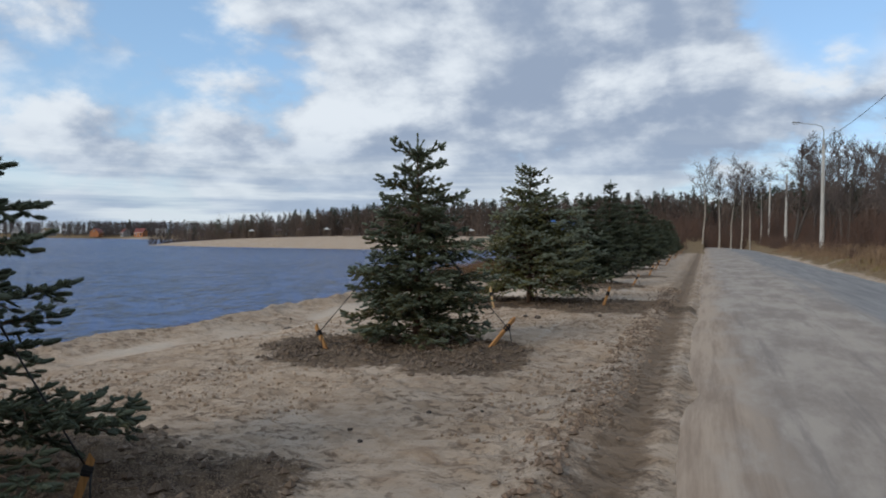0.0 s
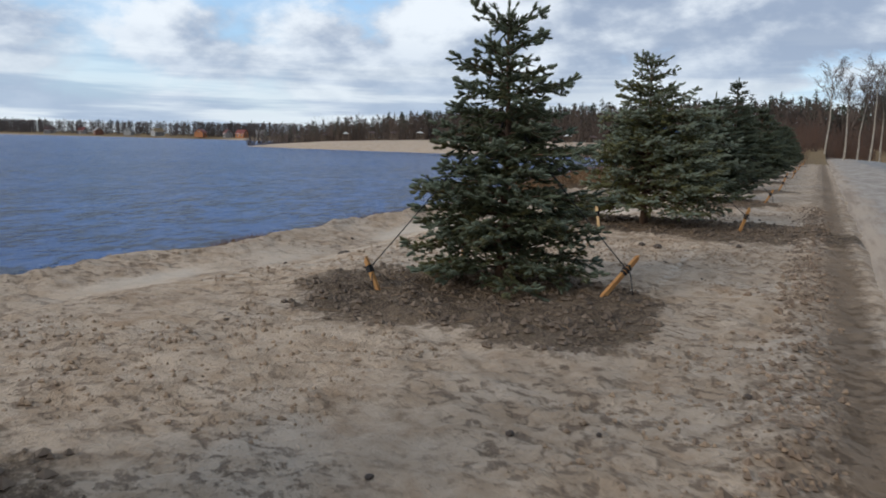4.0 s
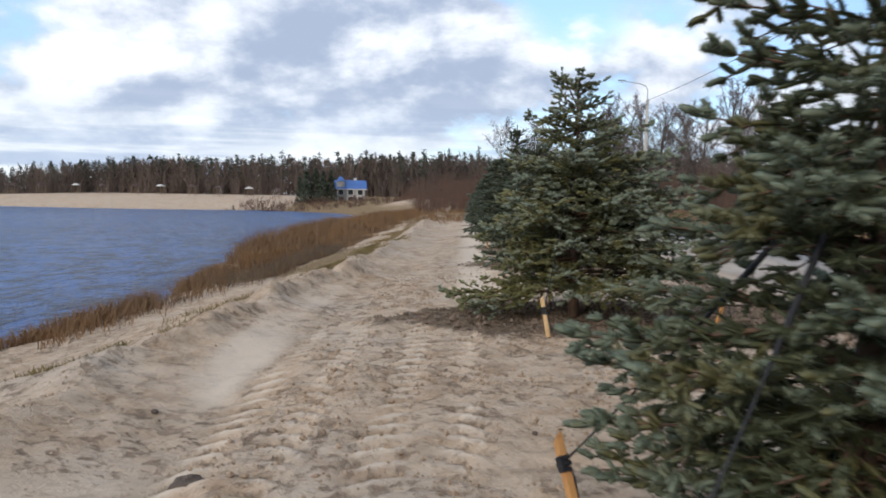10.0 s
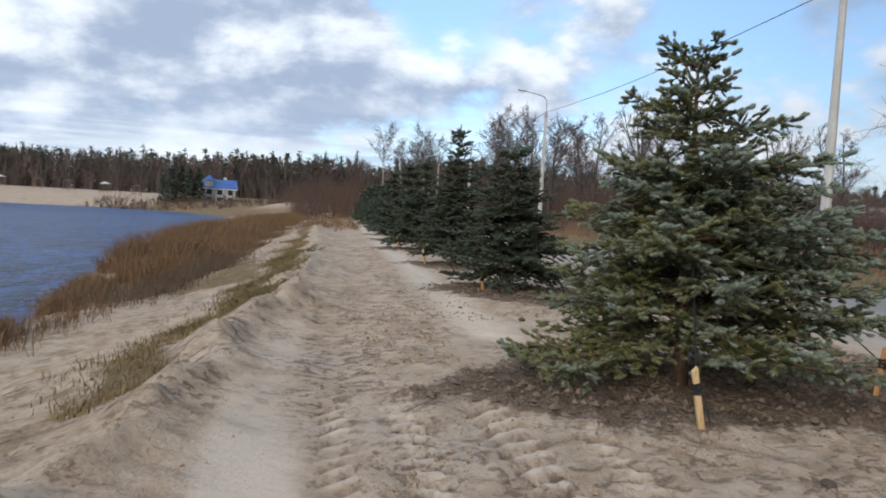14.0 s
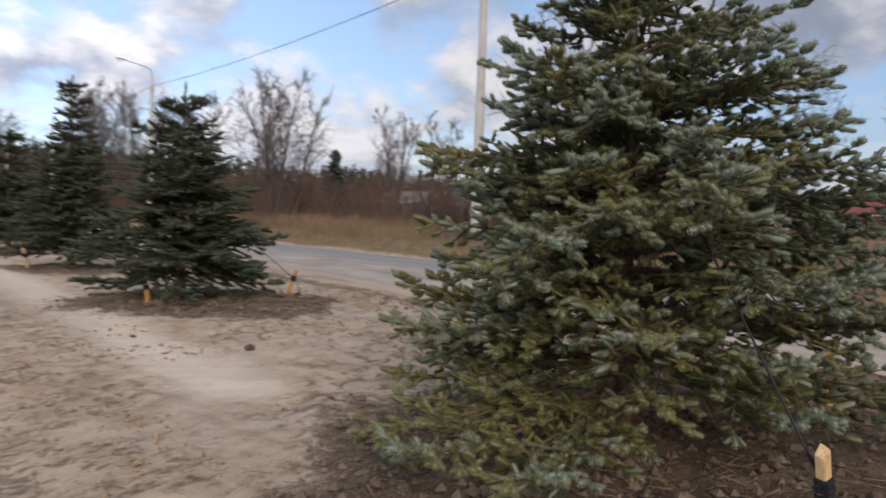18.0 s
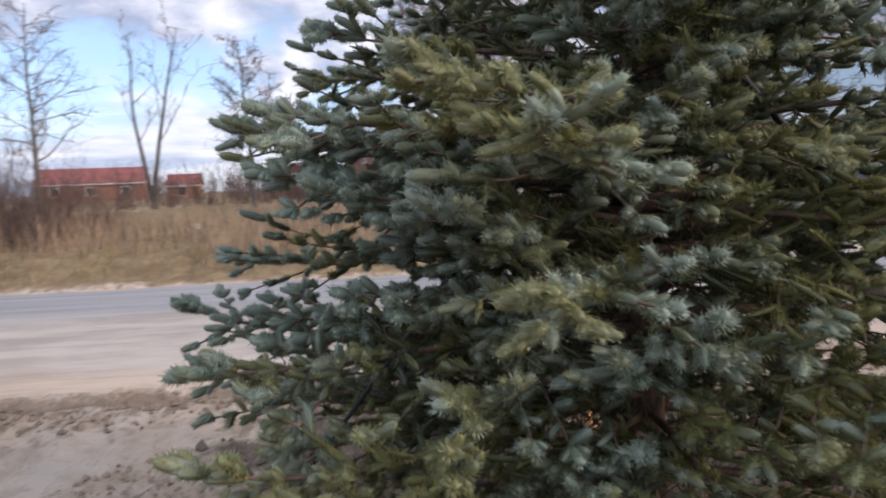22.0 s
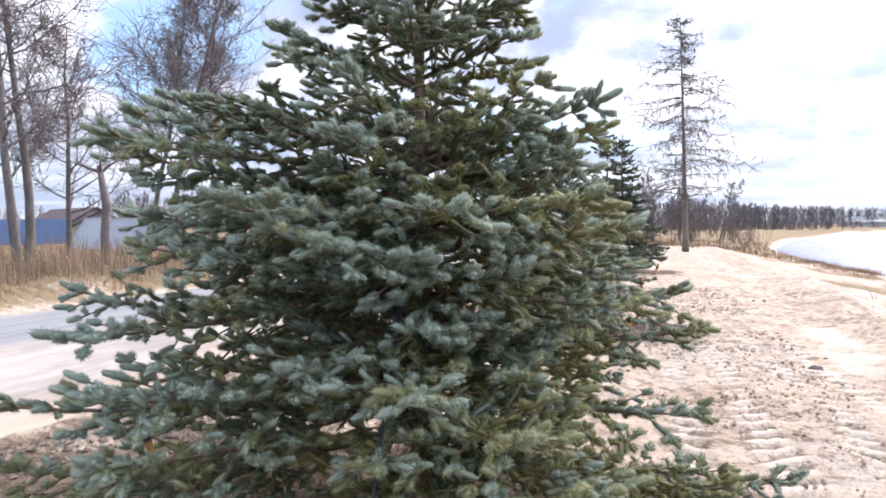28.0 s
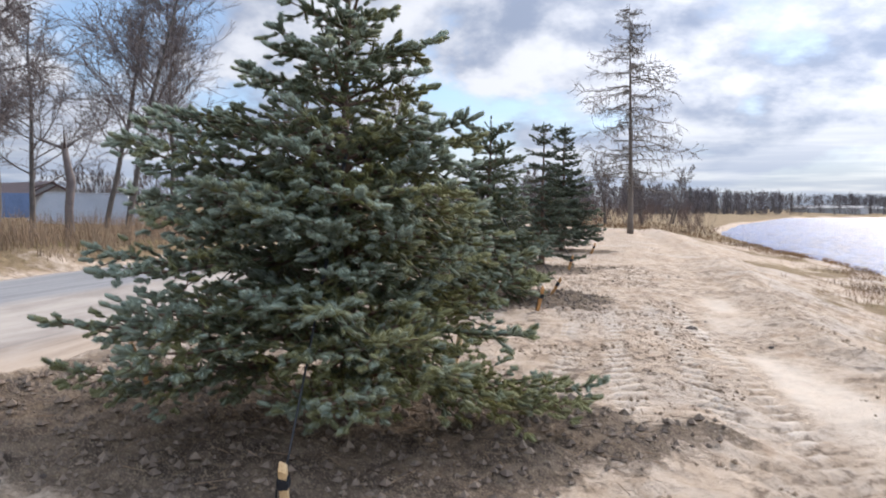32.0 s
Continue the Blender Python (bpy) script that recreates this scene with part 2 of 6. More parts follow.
def road_material():
    m = bpy.data.materials.new("dusty asphalt")
    m.use_nodes = True
    n = Nodes(m.node_tree)
    at = n.add("ShaderNodeTexCoord").outputs["Object"]
    across = n.add("ShaderNodeSeparateXYZ", {0: at}).outputs[0]
    along = n.scaled(at, (1.0, 0.05, 1.0))
    wide, mid, fine = n.noise(along, 0.9, 6, 0.65), n.noise(along, 4.0, 6, 0.7), n.noise(at, 60, 3, 0.6)
    blot = n.noise(n.scaled(at, (1.0, 0.3, 1.0)), 1.3, 6, 0.7)
    tar = n.mix(n.step(mid, 0.35, 0.65), (0.20, 0.195, 0.195), (0.29, 0.28, 0.27))
    tar = n.mix(n.step(fine, 0.5, 0.7, 0.0, 0.5), tar, (0.13, 0.125, 0.12))
    dust = n.mix(n.step(blot, 0.38, 0.62), (0.42, 0.36, 0.30), (0.28, 0.232, 0.192))
    dust = n.mix(n.step(mid, 0.54, 0.68, 0.0, 0.7), dust, (0.22, 0.185, 0.16))
    edge = n.math("ADD", n.step(across, 5.4, 8.4, 1.0, 0.0), n.step(across, 9.0, 10.1, 0.0, 0.75))
    sandy = n.step(n.math("ADD", edge, n.math("MULTIPLY", n.math("SUBTRACT", wide, 0.5), 2.0)), 0.2, 0.8)
    tint = n.mix(n.math("MULTIPLY", sandy, 0.9), tar, dust)
    verge = n.math("ADD", n.step(across, 3.5, 5.0, 1.0, 0.0), n.math("MULTIPLY", n.math("SUBTRACT", blot, 0.5), 1.6))
    tint = n.mix(n.step(verge, 0.25, 0.9, 0.0, 0.9), tint, n.mix(n.step(mid, 0.4, 0.62), (0.43, 0.335, 0.25), (0.27, 0.20, 0.145)))
    tint = n.mix(n.step(n.noise(n.scaled(at, (1, 0.12, 1)), 1.9, 5, 0.75), 0.60, 0.72, 0.0, 0.4), tint, (0.50, 0.45, 0.40))
    relief = n.add("ShaderNodeBump", {"Strength": 0.5, "Distance": 0.008, "Height": n.math("ADD", fine, n.math("MULTIPLY", mid, 0.4))}).outputs[0]
    shade = n.add("ShaderNodeBsdfPrincipled", {"Base Color": tint, "Roughness": 0.85, "Specular IOR Level": 0.3, "Normal": relief})
    n.add("ShaderNodeOutputMaterial", {0: shade.outputs[0]})
    return m


def water_material():
    m = bpy.data.materials.new("rippled lake water")
    m.use_nodes = True
    n = Nodes(m.node_tree)
    at = n.scaled(n.add("ShaderNodeTexCoord").outputs["Object"], (1.0, 0.5, 1.0))
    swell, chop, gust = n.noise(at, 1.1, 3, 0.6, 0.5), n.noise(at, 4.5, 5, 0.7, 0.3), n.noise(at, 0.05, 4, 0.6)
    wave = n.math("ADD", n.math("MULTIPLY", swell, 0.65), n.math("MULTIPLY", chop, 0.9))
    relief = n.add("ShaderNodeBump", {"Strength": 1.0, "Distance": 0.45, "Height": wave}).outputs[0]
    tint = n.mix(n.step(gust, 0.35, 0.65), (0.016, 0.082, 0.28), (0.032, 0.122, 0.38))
    # Dark and light of the ripples put into the colour by the wave noise.
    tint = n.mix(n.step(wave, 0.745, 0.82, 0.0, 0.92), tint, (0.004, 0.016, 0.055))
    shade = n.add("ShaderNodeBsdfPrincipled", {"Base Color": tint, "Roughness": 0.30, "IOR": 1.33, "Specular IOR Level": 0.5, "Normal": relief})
    n.add("ShaderNodeOutputMaterial", {0: shade.outputs[0]})
    return m


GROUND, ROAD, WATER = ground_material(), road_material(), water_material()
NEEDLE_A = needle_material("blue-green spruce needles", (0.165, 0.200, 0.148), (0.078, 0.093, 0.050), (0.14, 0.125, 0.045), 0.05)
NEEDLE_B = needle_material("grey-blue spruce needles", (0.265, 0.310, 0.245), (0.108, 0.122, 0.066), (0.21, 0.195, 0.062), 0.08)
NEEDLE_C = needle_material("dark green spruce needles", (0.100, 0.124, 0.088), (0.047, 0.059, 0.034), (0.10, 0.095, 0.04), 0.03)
BARK = material("spruce bark", (0.16, 0.095, 0.06), (0.09, 0.06, 0.045), 14, 90, 0.8, 0.006, stretch=(1, 1, 0.4))
STAKE = material("fresh sawn timber", (0.50, 0.27, 0.10), (0.40, 0.20, 0.075), 9, 80, 0.3, 0.003, stretch=(1, 1, 0.15), third=(0.28, 0.14, 0.05))
PALE_STAKE = material("pale split timber", (0.62, 0.44, 0.24), (0.50, 0.33, 0.16), 9, 80, 0.3, 0.003, stretch=(1, 1, 0.15), third=(0.3, 0.18, 0.08))
STRAP = material("black webbing", (0.012, 0.013, 0.016), (0.02, 0.021, 0.025), 30, 200, 0.4, 0.002, rough=0.6)
CONCRETE = material("weathered concrete", (0.56, 0.55, 0.52), (0.46, 0.45, 0.42), 3, 60, 0.4, 0.004, third=(0.3, 0.29, 0.27), stretch=(1, 1, 0.3))
STEEL = material("galvanised steel", (0.42, 0.44, 0.46), (0.34, 0.36, 0.38), 6, 80, 0.2, 0.002, rough=0.45, metal=0.7)
WIRE = material("black cable", (0.02, 0.02, 0.022), None, 8, 90, 0.1, 0.001, rough=0.6)
CLOD = material("lump of dark soil", (0.075, 0.058, 0.048), (0.13, 0.10, 0.08), 30, 120, 0.9, 0.01)
TWIG = material("grey-brown bare twigs", (0.155, 0.125, 0.112), (0.105, 0.085, 0.08), 5, 60, 0.4, 0.004, stretch=(1, 1, 0.4))
GREY_BARK = material("grey bark", (0.115, 0.098, 0.086), (0.075, 0.065, 0.058), 9, 70, 0.6, 0.006, stretch=(1, 1, 0.35))
BIRCH = material("pale birch bark", (0.46, 0.43, 0.38), (0.32, 0.27, 0.22), 3, 22, 0.4, 0.004, third=(0.05, 0.045, 0.04), stretch=(1, 1, 2.0))
LARCH = material("larch bark and twigs", (0.15, 0.12, 0.095), (0.10, 0.082, 0.068), 8, 70, 0.5, 0.005)
THICKET = material("red-brown thicket twigs", (0.125, 0.072, 0.052), (0.080, 0.055, 0.046), 0.4, 9, 0.2, 0.005)
DRY = material("dry straw grass", (0.28, 0.19, 0.118), (0.20, 0.135, 0.082), 0.7, 14, 0.1, 0.005)
REED = material("rusty dry reeds", (0.225, 0.125, 0.055), (0.155, 0.10, 0.058), 0.25, 8, 0.1, 0.005)
PINE = material("pine foliage", (0.066, 0.086, 0.060), (0.048, 0.064, 0.047), 0.3, 3, 0.2, 0.02)
FAR_TWIG = material("distant bare wood", (0.135, 0.10, 0.082), (0.092, 0.071, 0.061), 0.06, 0.9, 0.2, 0.02)
# Distance haze put into the base colour; the air itself is clear.
HAZY_TWIG = material("distant bare wood greyed with haze", (0.115, 0.096, 0.092), (0.082, 0.071, 0.072), 0.05, 0.7, 0.2, 0.02)

# ---- geometry helpers ----


def mesh_object(name, verts, tris, mats, parent=None, label="", which=None, fields=None, smooth=False):
    """One mesh object from arrays of points and triangles; which: the material of each triangle; fields: point attributes."""
    verts, tris = np.asarray(verts, np.float32), np.asarray(tris, np.int32)
    me = bpy.data.meshes.new(name)
    me.vertices.add(len(verts))
    me.vertices.foreach_set("co", verts.ravel())
    me.loops.add(tris.size)
    me.loops.foreach_set("vertex_index", tris.ravel())
    me.polygons.add(len(tris))
    me.polygons.foreach_set("loop_start", np.arange(0, tris.size, tris.shape[1], dtype=np.int32))
    for m in mats if isinstance(mats, (list, tuple)) else [mats]:
        me.materials.append(m)
    if which is not None:
        me.polygons.foreach_set("material_index", np.asarray(which, np.int32))
    me.polygons.foreach_set("use_smooth", np.full(len(tris), smooth))
    for key, values in (fields or {}).items():
        me.attributes.new(key, "FLOAT", "POINT").data.foreach_set("value", np.asarray(values, np.float32))
    me.update(calc_edges=True)
    ob = new(name, me)
    if parent is not None:
        ob.parent = parent
    if label:
        ob["label"] = label
    return ob


def part(name, bm, mat, parent, label="", smooth=False):
    me = bpy.data.meshes.new(name)
    bm.to_mesh(me)
    bm.free()
    me.materials.append(mat)
    if smooth:
        me.polygons.foreach_set("use_smooth", np.ones(len(me.polygons), bool))
    ob = new(name, me)
    if parent is not None:
        ob.parent = parent
    if label:
        ob["label"] = label
    return ob


def box(size, at=(0, 0, 0), bevel=0.0, turn=None):
    bm = bmesh.new()
    bmesh.ops.create_cube(bm, size=1.0)
    bmesh.ops.scale(bm, vec=size, verts=bm.verts)
    if bevel:
        bmesh.ops.bevel(bm, geom=bm.edges[:], offset=bevel, segments=2, affect="EDGES")
    if turn is not None:
        bmesh.ops.transform(bm, matrix=turn, verts=bm.verts)
    bmesh.ops.translate(bm, vec=at, verts=bm.verts)
    return bm


def rods(p0, p1, r0, r1, sides=3):
    """Tapered prisms from p0 to p1: points and triangles."""
    p0, p1 = np.atleast_2d(np.asarray(p0, float)), np.atleast_2d(np.asarray(p1, float))
    r0, r1 = (np.broadcast_to(np.asarray(r, float), len(p0)) for r in (r0, r1))
    d = p1 - p0
    d /= np.linalg.norm(d, axis=1, keepdims=True) + 1e-9
    ref = np.where(np.abs(d[:, 2:3]) > 0.9, np.array([[1.0, 0, 0]]), np.array([[0, 0, 1.0]]))
    u = np.cross(d, ref)
    u /= np.linalg.norm(u, axis=1, keepdims=True) + 1e-9
    v = np.cross(d, u)
    a = np.arange(sides) * 2 * np.pi / sides
    ring = np.cos(a)[None, :, None] * u[:, None] + np.sin(a)[None, :, None] * v[:, None]
    verts = np.concatenate([p0[:, None] + ring * r0[:, None, None], p1[:, None] + ring * r1[:, None, None]], 1)
    k = np.arange(sides)
    j = (k + 1) % sides
    t = np.concatenate([np.stack([k, j, j + sides], 1), np.stack([k, j + sides, k + sides], 1)])
    tris = t[None] + (np.arange(len(p0)) * 2 * sides)[:, None, None]
    return verts.reshape(-1, 3), tris.reshape(-1, 3)


def joined(pieces):
    """Several (points, triangles) in one."""
    verts, tris, k = [], [], 0
    for v, t in pieces:
        verts.append(v)
        tris.append(t + k)
        k += len(v)
    return np.concatenate(verts), np.concatenate(tris)


def tube(points, radii, sides=6):
    """A smooth tube along a line, closed at both ends."""
    p = np.asarray(points, float)
    r = np.broadcast_to(np.asarray(radii, float), len(p))
    d = np.gradient(p, axis=0)
    d /= np.linalg.norm(d, axis=1, keepdims=True) + 1e-9
    ref = np.array([1.0, 0, 0]) if abs(d[0, 2]) > 0.8 else np.array([0, 0, 1.0])
    u = np.cross(d, ref)
    u /= np.linalg.norm(u, axis=1, keepdims=True) + 1e-9
    v = np.cross(d, u)
    a = np.arange(sides) * 2 * np.pi / sides
    verts = (p[:, None] + r[:, None, None] * (np.cos(a)[None, :, None] * u[:, None] + np.sin(a)[None, :, None] * v[:, None])).reshape(-1, 3)
    tris = []
    for i in range(len(p) - 1):
        for k in range(sides):
            a0, a1 = i * sides + k, i * sides + (k + 1) % sides
            tris += [(a0, a1, a1 + sides), (a0, a1 + sides, a0 + sides)]
    verts = np.concatenate([verts, p[:1], p[-1:]])
    e = len(p) * sides
    for k in range(sides):
        tris += [((k + 1) % sides, k, e), (e - sides + k, e - sides + (k + 1) % sides, e + 1)]
    return verts, np.array(tris)


def lattice(ix, iy, seed):
    h = np.sin(ix * 127.1 + iy * 311.7 + seed * 74.7) * 43758.5453
    return h - np.floor(h)


def smooth_noise(x, y, seed=0):
    ix, iy = np.floor(x), np.floor(y)
    fx, fy = x - ix, y - iy
    fx, fy = fx * fx * (3 - 2 * fx), fy * fy * (3 - 2 * fy)
    a, b = lattice(ix, iy, seed), lattice(ix + 1, iy, seed)
    c, d = lattice(ix, iy + 1, seed), lattice(ix + 1, iy + 1, seed)
    return (a * (1 - fx) + b * fx) * (1 - fy) + (c * (1 - fx) + d * fx) * fy - 0.5


def fractal(x, y, seed=0, octaves=4):
    return sum(smooth_noise(x * 2.03**k, y * 2.03**k, seed + k) * 0.5**k for k in range(octaves))


def ease(v, a, b):
    t = np.clip((v - a) / (b - a), 0, 1)
    return t * t * (3 - 2 * t)


# ---- the lie of the land ----
WATER_LEVEL = -1.2
SHORE = [(-15, -72), (-13.4, -40), (-14, -24), (-10.6, -6), (-10.2, 3), (-9.5, 9), (-9.3, 16), (-11.0, 26), (-12.4, 36), (-14.4, 65), (-14, 92),
         (-20, 114), (-37, 132), (-62, 126), (-100, 132), (-131, 140), (-122, 165), (-150, 262), (-340, 345), (-700, 330), (-800, -200), (-420, -420), (-150, -330), (-60, -230), (-26, -120)]
TREES = [(-0.4, -6.9), (0.0, 0.0), (0.0, 7.0), (0.2, 14.6), (0.15, 20.9), (0.0, 27.4), (0.15, 33.8), (0.0, 40.3), (0.1, 46.9), (0.0, 53.4), (0.1, 60.0), (0.0, 66.8), (0.1, 73.5), (0.0, 80.0), (-0.65, -13.8)]
ROAD_LEFT, ROAD_RIGHT = 3.62, 10.05


def shore_distance(x, y):
    """How far inland of the lake's edge; negative on the water."""
    pts = np.array(SHORE, float)
    best, inside = np.full(x.shape, 1e9), np.zeros(x.shape, bool)
    for (ax, ay), (bx, by) in zip(pts, np.roll(pts, -1, 0)):
        dx, dy = bx - ax, by - ay
        t = np.clip(((x - ax) * dx + (y - ay) * dy) / (dx * dx + dy * dy), 0, 1)
        best = np.minimum(best, np.hypot(x - ax - t * dx, y - ay - t * dy))
        if ay != by:
            inside ^= ((ay > y) != (by > y)) & (x < dx * (y - ay) / dy + ax)
    return np.where(inside, -best, best)


def berm_line(y):
    return np.interp(y, [-45, -11, -0.4, 3, 7, 11, 16, 25, 40, 70], [-6.2, -5.6, -4.55, -4.5, -4.45, -4.0, -3.9, -3.7, -3.9, -4.2]) + 0.18 * np.sin(y * 1.1) + 0.1 * np.sin(y * 2.7)


def land(x, y):
    """Height, and how much soil, grass, damp with painted groove shade, and paleness lie on it."""
    x, y = np.asarray(x, float), np.asarray(y, float)
    d = shore_distance(x, y) + 0.5 * fractal(x * 0.35, y * 0.35, 7, 3)
    berm, near = berm_line(y), ease(y, -60, -45) * (1 - ease(y, 75, 100)) * (1 - ease(x, 30, 60))
    edge = np.interp(y, [p[1] for p in SHORE[:11]], [p[0] for p in SHORE[:11]])
    reach = np.where(near > 0, np.maximum(berm - edge, 3.0), 6.0)
    u = d / reach
    high = np.interp(u, [-3, -0.6, 0, 0.12, 0.45, 0.8, 1.0], [-4, -2.0, WATER_LEVEL, -1.05, -0.85, -0.30, 0.0])
    far = np.interp(d, [-60, -6, 0, 3, 14, 40, 200], [-6, -2.0, WATER_LEVEL, -0.9, -0.1, 0.6, 1.2]) + np.interp(d, [0, 14, 32, 60], [0, 0.7, 1.1, 0.9]) * ease(y, 85, 120)
    z = high * near + far * (1 - near)
    z = z + near * np.interp(y, [-10, 0, 4, 7, 12, 15, 20], [0.07, 0.07, 0.10, 0.22, 0.25, 0.15, 0.16]) * np.exp(-(((x - berm) / np.where(x < berm, 0.30, 0.20)) ** 2)) * (0.85 + 0.06 * np.sin(y * 9 + 2 * np.sin(y * 1.7)) + 0.9 * fractal(x * 2.2, y * 1.3, 3, 4))
    z = z - near * 0.10 * np.exp(-(((x - berm - 1.1) / 0.6) ** 2))
    heap = np.exp(-(((x + 10) / 6.5) ** 2) - ((y - 117) / 4.0) ** 2)
    z = z + 1.3 * heap * (1 + 0.8 * fractal(x * 0.5, y * 0.5, 5, 3))
    inland = near * ease(u, 0.7, 1.0)
    bank = ease(x, ROAD_RIGHT - 0.1, ROAD_RIGHT + 1.3)
    z = z + bank * near * (0.42 + 0.22 * fractal(x * 0.5, y * 0.5, 11, 4)) + near * 0.5 * ease(x, 14, 30) * 0.6
    soil = np.zeros_like(z)
    for k, (tx, ty) in enumerate(TREES):
        away = np.hypot((x - tx - {0: 0.4, 2: 0.35}.get(k, 0.05)) / (1.85 if k == 2 else 1.38), (y - ty + {0: -0.15, 2: 0.1}.get(k, 0.55)) / (1.25 if k == 2 else 1.0)) + 0.8 * fractal(x * 0.9 + k * 9, y * 0.9, 21, 4)
        soil = np.maximum(soil, 1 - ease(away, 0.95, 1.85))
    soil = soil * inland
    grass = near * (0.95 + 0.8 * fractal(x * 0.4, y * 0.4, 31, 4)) * ease(x, ROAD_RIGHT - 0.05, ROAD_RIGHT + 0.5)
    slope = near * ease(u, 0.15, 0.3) * (1 - ease(u, 0.72, 0.98)) * (x < 0)
    grass = np.maximum(grass, slope * (0.35 + 1.4 * fractal(x * 0.5, y * 0.25, 41, 4)))
    grass = np.maximum(grass, near * (x < 0) * ease(y, 4.5, 8) * np.exp(-(((x - berm + 0.85) / 0.38) ** 2)) * (0.9 + 0.8 * fractal(x * 0.8, y * 0.5, 43, 3)))
    grass = np.maximum(grass, near * (x < 0) * ease(y, 16, 20) * (1 - ease(x, -7.6, -6.6)) * ease(u, 0.1, 0.2))
    grass = np.maximum(grass, (1 - near) * np.where(y < -55, ease(d, 0.4, 2.5), np.where(x < -190, ease(d, 0.5, 3), ease(d, 30, 60))))
    grass = np.maximum(grass, 0.95 * ease(y, 60, 80) * ease(x, -4.5, -2.5) + 0.9 * ease(-y, 38, 52) * ease(x, -18, -13) + 0.8 * near * ease(y, 35, 60) * ease(u, 0.2, 0.4) * (x < -2.5) * (0.7 + fractal(x * 0.5, y * 0.3, 47, 3)))
    grass = np.maximum(grass, 0.95 * ease(x, -38, -32) * ease(y, 98, 112) * (1 - 1.3 * np.clip(heap, 0, 0.75)))
    rut = np.exp(-(((x - 3.25) / 0.26) ** 2))
    damp_shade = near * (x < ROAD_LEFT + 1) * np.maximum(1.15 * rut, 0.65 * np.exp(-(((x - 3.05) / 0.55) ** 2))) + 0.8 * near * (1 - ease(u, 0.0, 0.16)) * (x < 0)
    lane = np.clip(1.6 - np.abs(x + 3.72 - 0.12 * np.sin(y * 0.35 + 1.0)) / 0.36, 0, 1) * ease(y, -5, -1) * (1 - ease(y, 10, 14)) * np.clip(0.75 + 1.2 * fractal(x * 0.9, y * 0.5, 87, 3), 0.2, 1)
    calm = 1 - 0.8 * lane
    pale = np.maximum(0.72 * lane, 0.8 * np.exp(-(((x + 1.2) / 0.6) ** 2)) * ease(y, 8.5, 9.5)) * near
    bands = ((-1.46, 0.21, 1, 0.0), (-2.02, 0.22, -1, 0.1), (-2.60, 0.21, 1, 0.5), (-3.04, 0.18, -1, 0.8), (1.4, 0.13, 1, 0.9))
    for c, w, turn, phase in bands[:4]:
        calm = calm * (1 - 0.75 * np.clip(1.4 - np.abs(x - c - 0.10 * np.sin(y * 0.32 + phase * 3)) / w, 0, 1))
    pits = np.abs(fractal(x * 3.1, y * 3.1, 63, 3))
    rough = fractal(x * 1.1, y * 1.1, 51, 3) * 0.03 + calm * (fractal(x * 4.2, y * 6.5, 61, 3) * 0.055 - 0.028 * ease(0.06 - pits, 0, 0.06))
    lumps = np.maximum(fractal(x * 8, y * 8, 71, 3), 0) * 0.11
    z = z + inland * (x < ROAD_LEFT) * (rough * (1 - soil) + soil * (0.05 + lumps + fractal(x * 2, y * 2, 73, 3) * 0.07))
    z = z + near * (1 - ease(u, 0.75, 1.0)) * rough * 0.9 + bank * near * rough * 1.6
    for c, w, turn, phase in bands:
        line = c + 0.10 * np.sin(y * 0.32 + phase * 3)
        band = np.clip(1.25 - np.abs(x - line) / w, 0, 1) * inland * (1 - soil) * (0.25 + 0.75 * ease(y, -2.5, 0) * (1 - ease(y, 6, 8.5)))
        rib = np.sin((y + turn * (x - line) * 0.55 + 0.9 * (x - line) ** 2 + 0.05 * smooth_noise(x * 4, y * 2, 83)) * 2 * np.pi / 0.25)
        band = band * np.clip(1.0 + 1.1 * fractal(x * 1.3, y * 0.9, 85, 2), 0.25, 1.2)
        z = z + band * (0.042 * np.clip(rib * 1.8, -1, 0.8) - 0.02)
        # Shade of the grooves and light on the ribs, painted into the colour masks.
        damp_shade = np.maximum(damp_shade, 1.1 * np.clip(band, 0, 1) * ease(-rib, 0.1, 0.8))
        pale = np.maximum(pale, 0.75 * np.clip(band, 0, 1) * ease(rib, -0.1, 0.6))
    track = np.clip(1.2 - np.abs(x - 3.28) / 0.2, 0, 1) * near
    z = z + track * (0.014 * np.sin(y * 2 * np.pi / 0.11) - 0.035) + near * 0.06 * np.exp(-(((x - 2.85) / 0.16) ** 2)) * (0.7 + fractal(x * 3, y * 3, 91, 3))
    under = ease(x, ROAD_LEFT - 0.12, ROAD_LEFT + 0.12) * (1 - ease(x, ROAD_RIGHT - 0.15, ROAD_RIGHT + 0.15)) * ease(y, -260, -200) * (1 - ease(y, 200, 260))
    z = z * (1 - under) - 0.07 * under
    return z, soil, grass, damp_shade, pale


def height(x, y):
    return float(land(np.array([x]), np.array([y]))[0][0])


def spaced(dense0, dense1, step, low, high, growth=1.16):
    """Grid lines: even between dense0 and dense1, wider and wider beyond."""
    lines = list(np.arange(dense0, dense1, step))
    s, v = step, dense1
    while v < high:
        lines.append(v)
        s *= growth
        v += s
    s, v = step * growth, dense0
    while v > low:
        v -= s
        s *= growth
        lines.append(v)
    return np.array(sorted(lines + [low, high]))


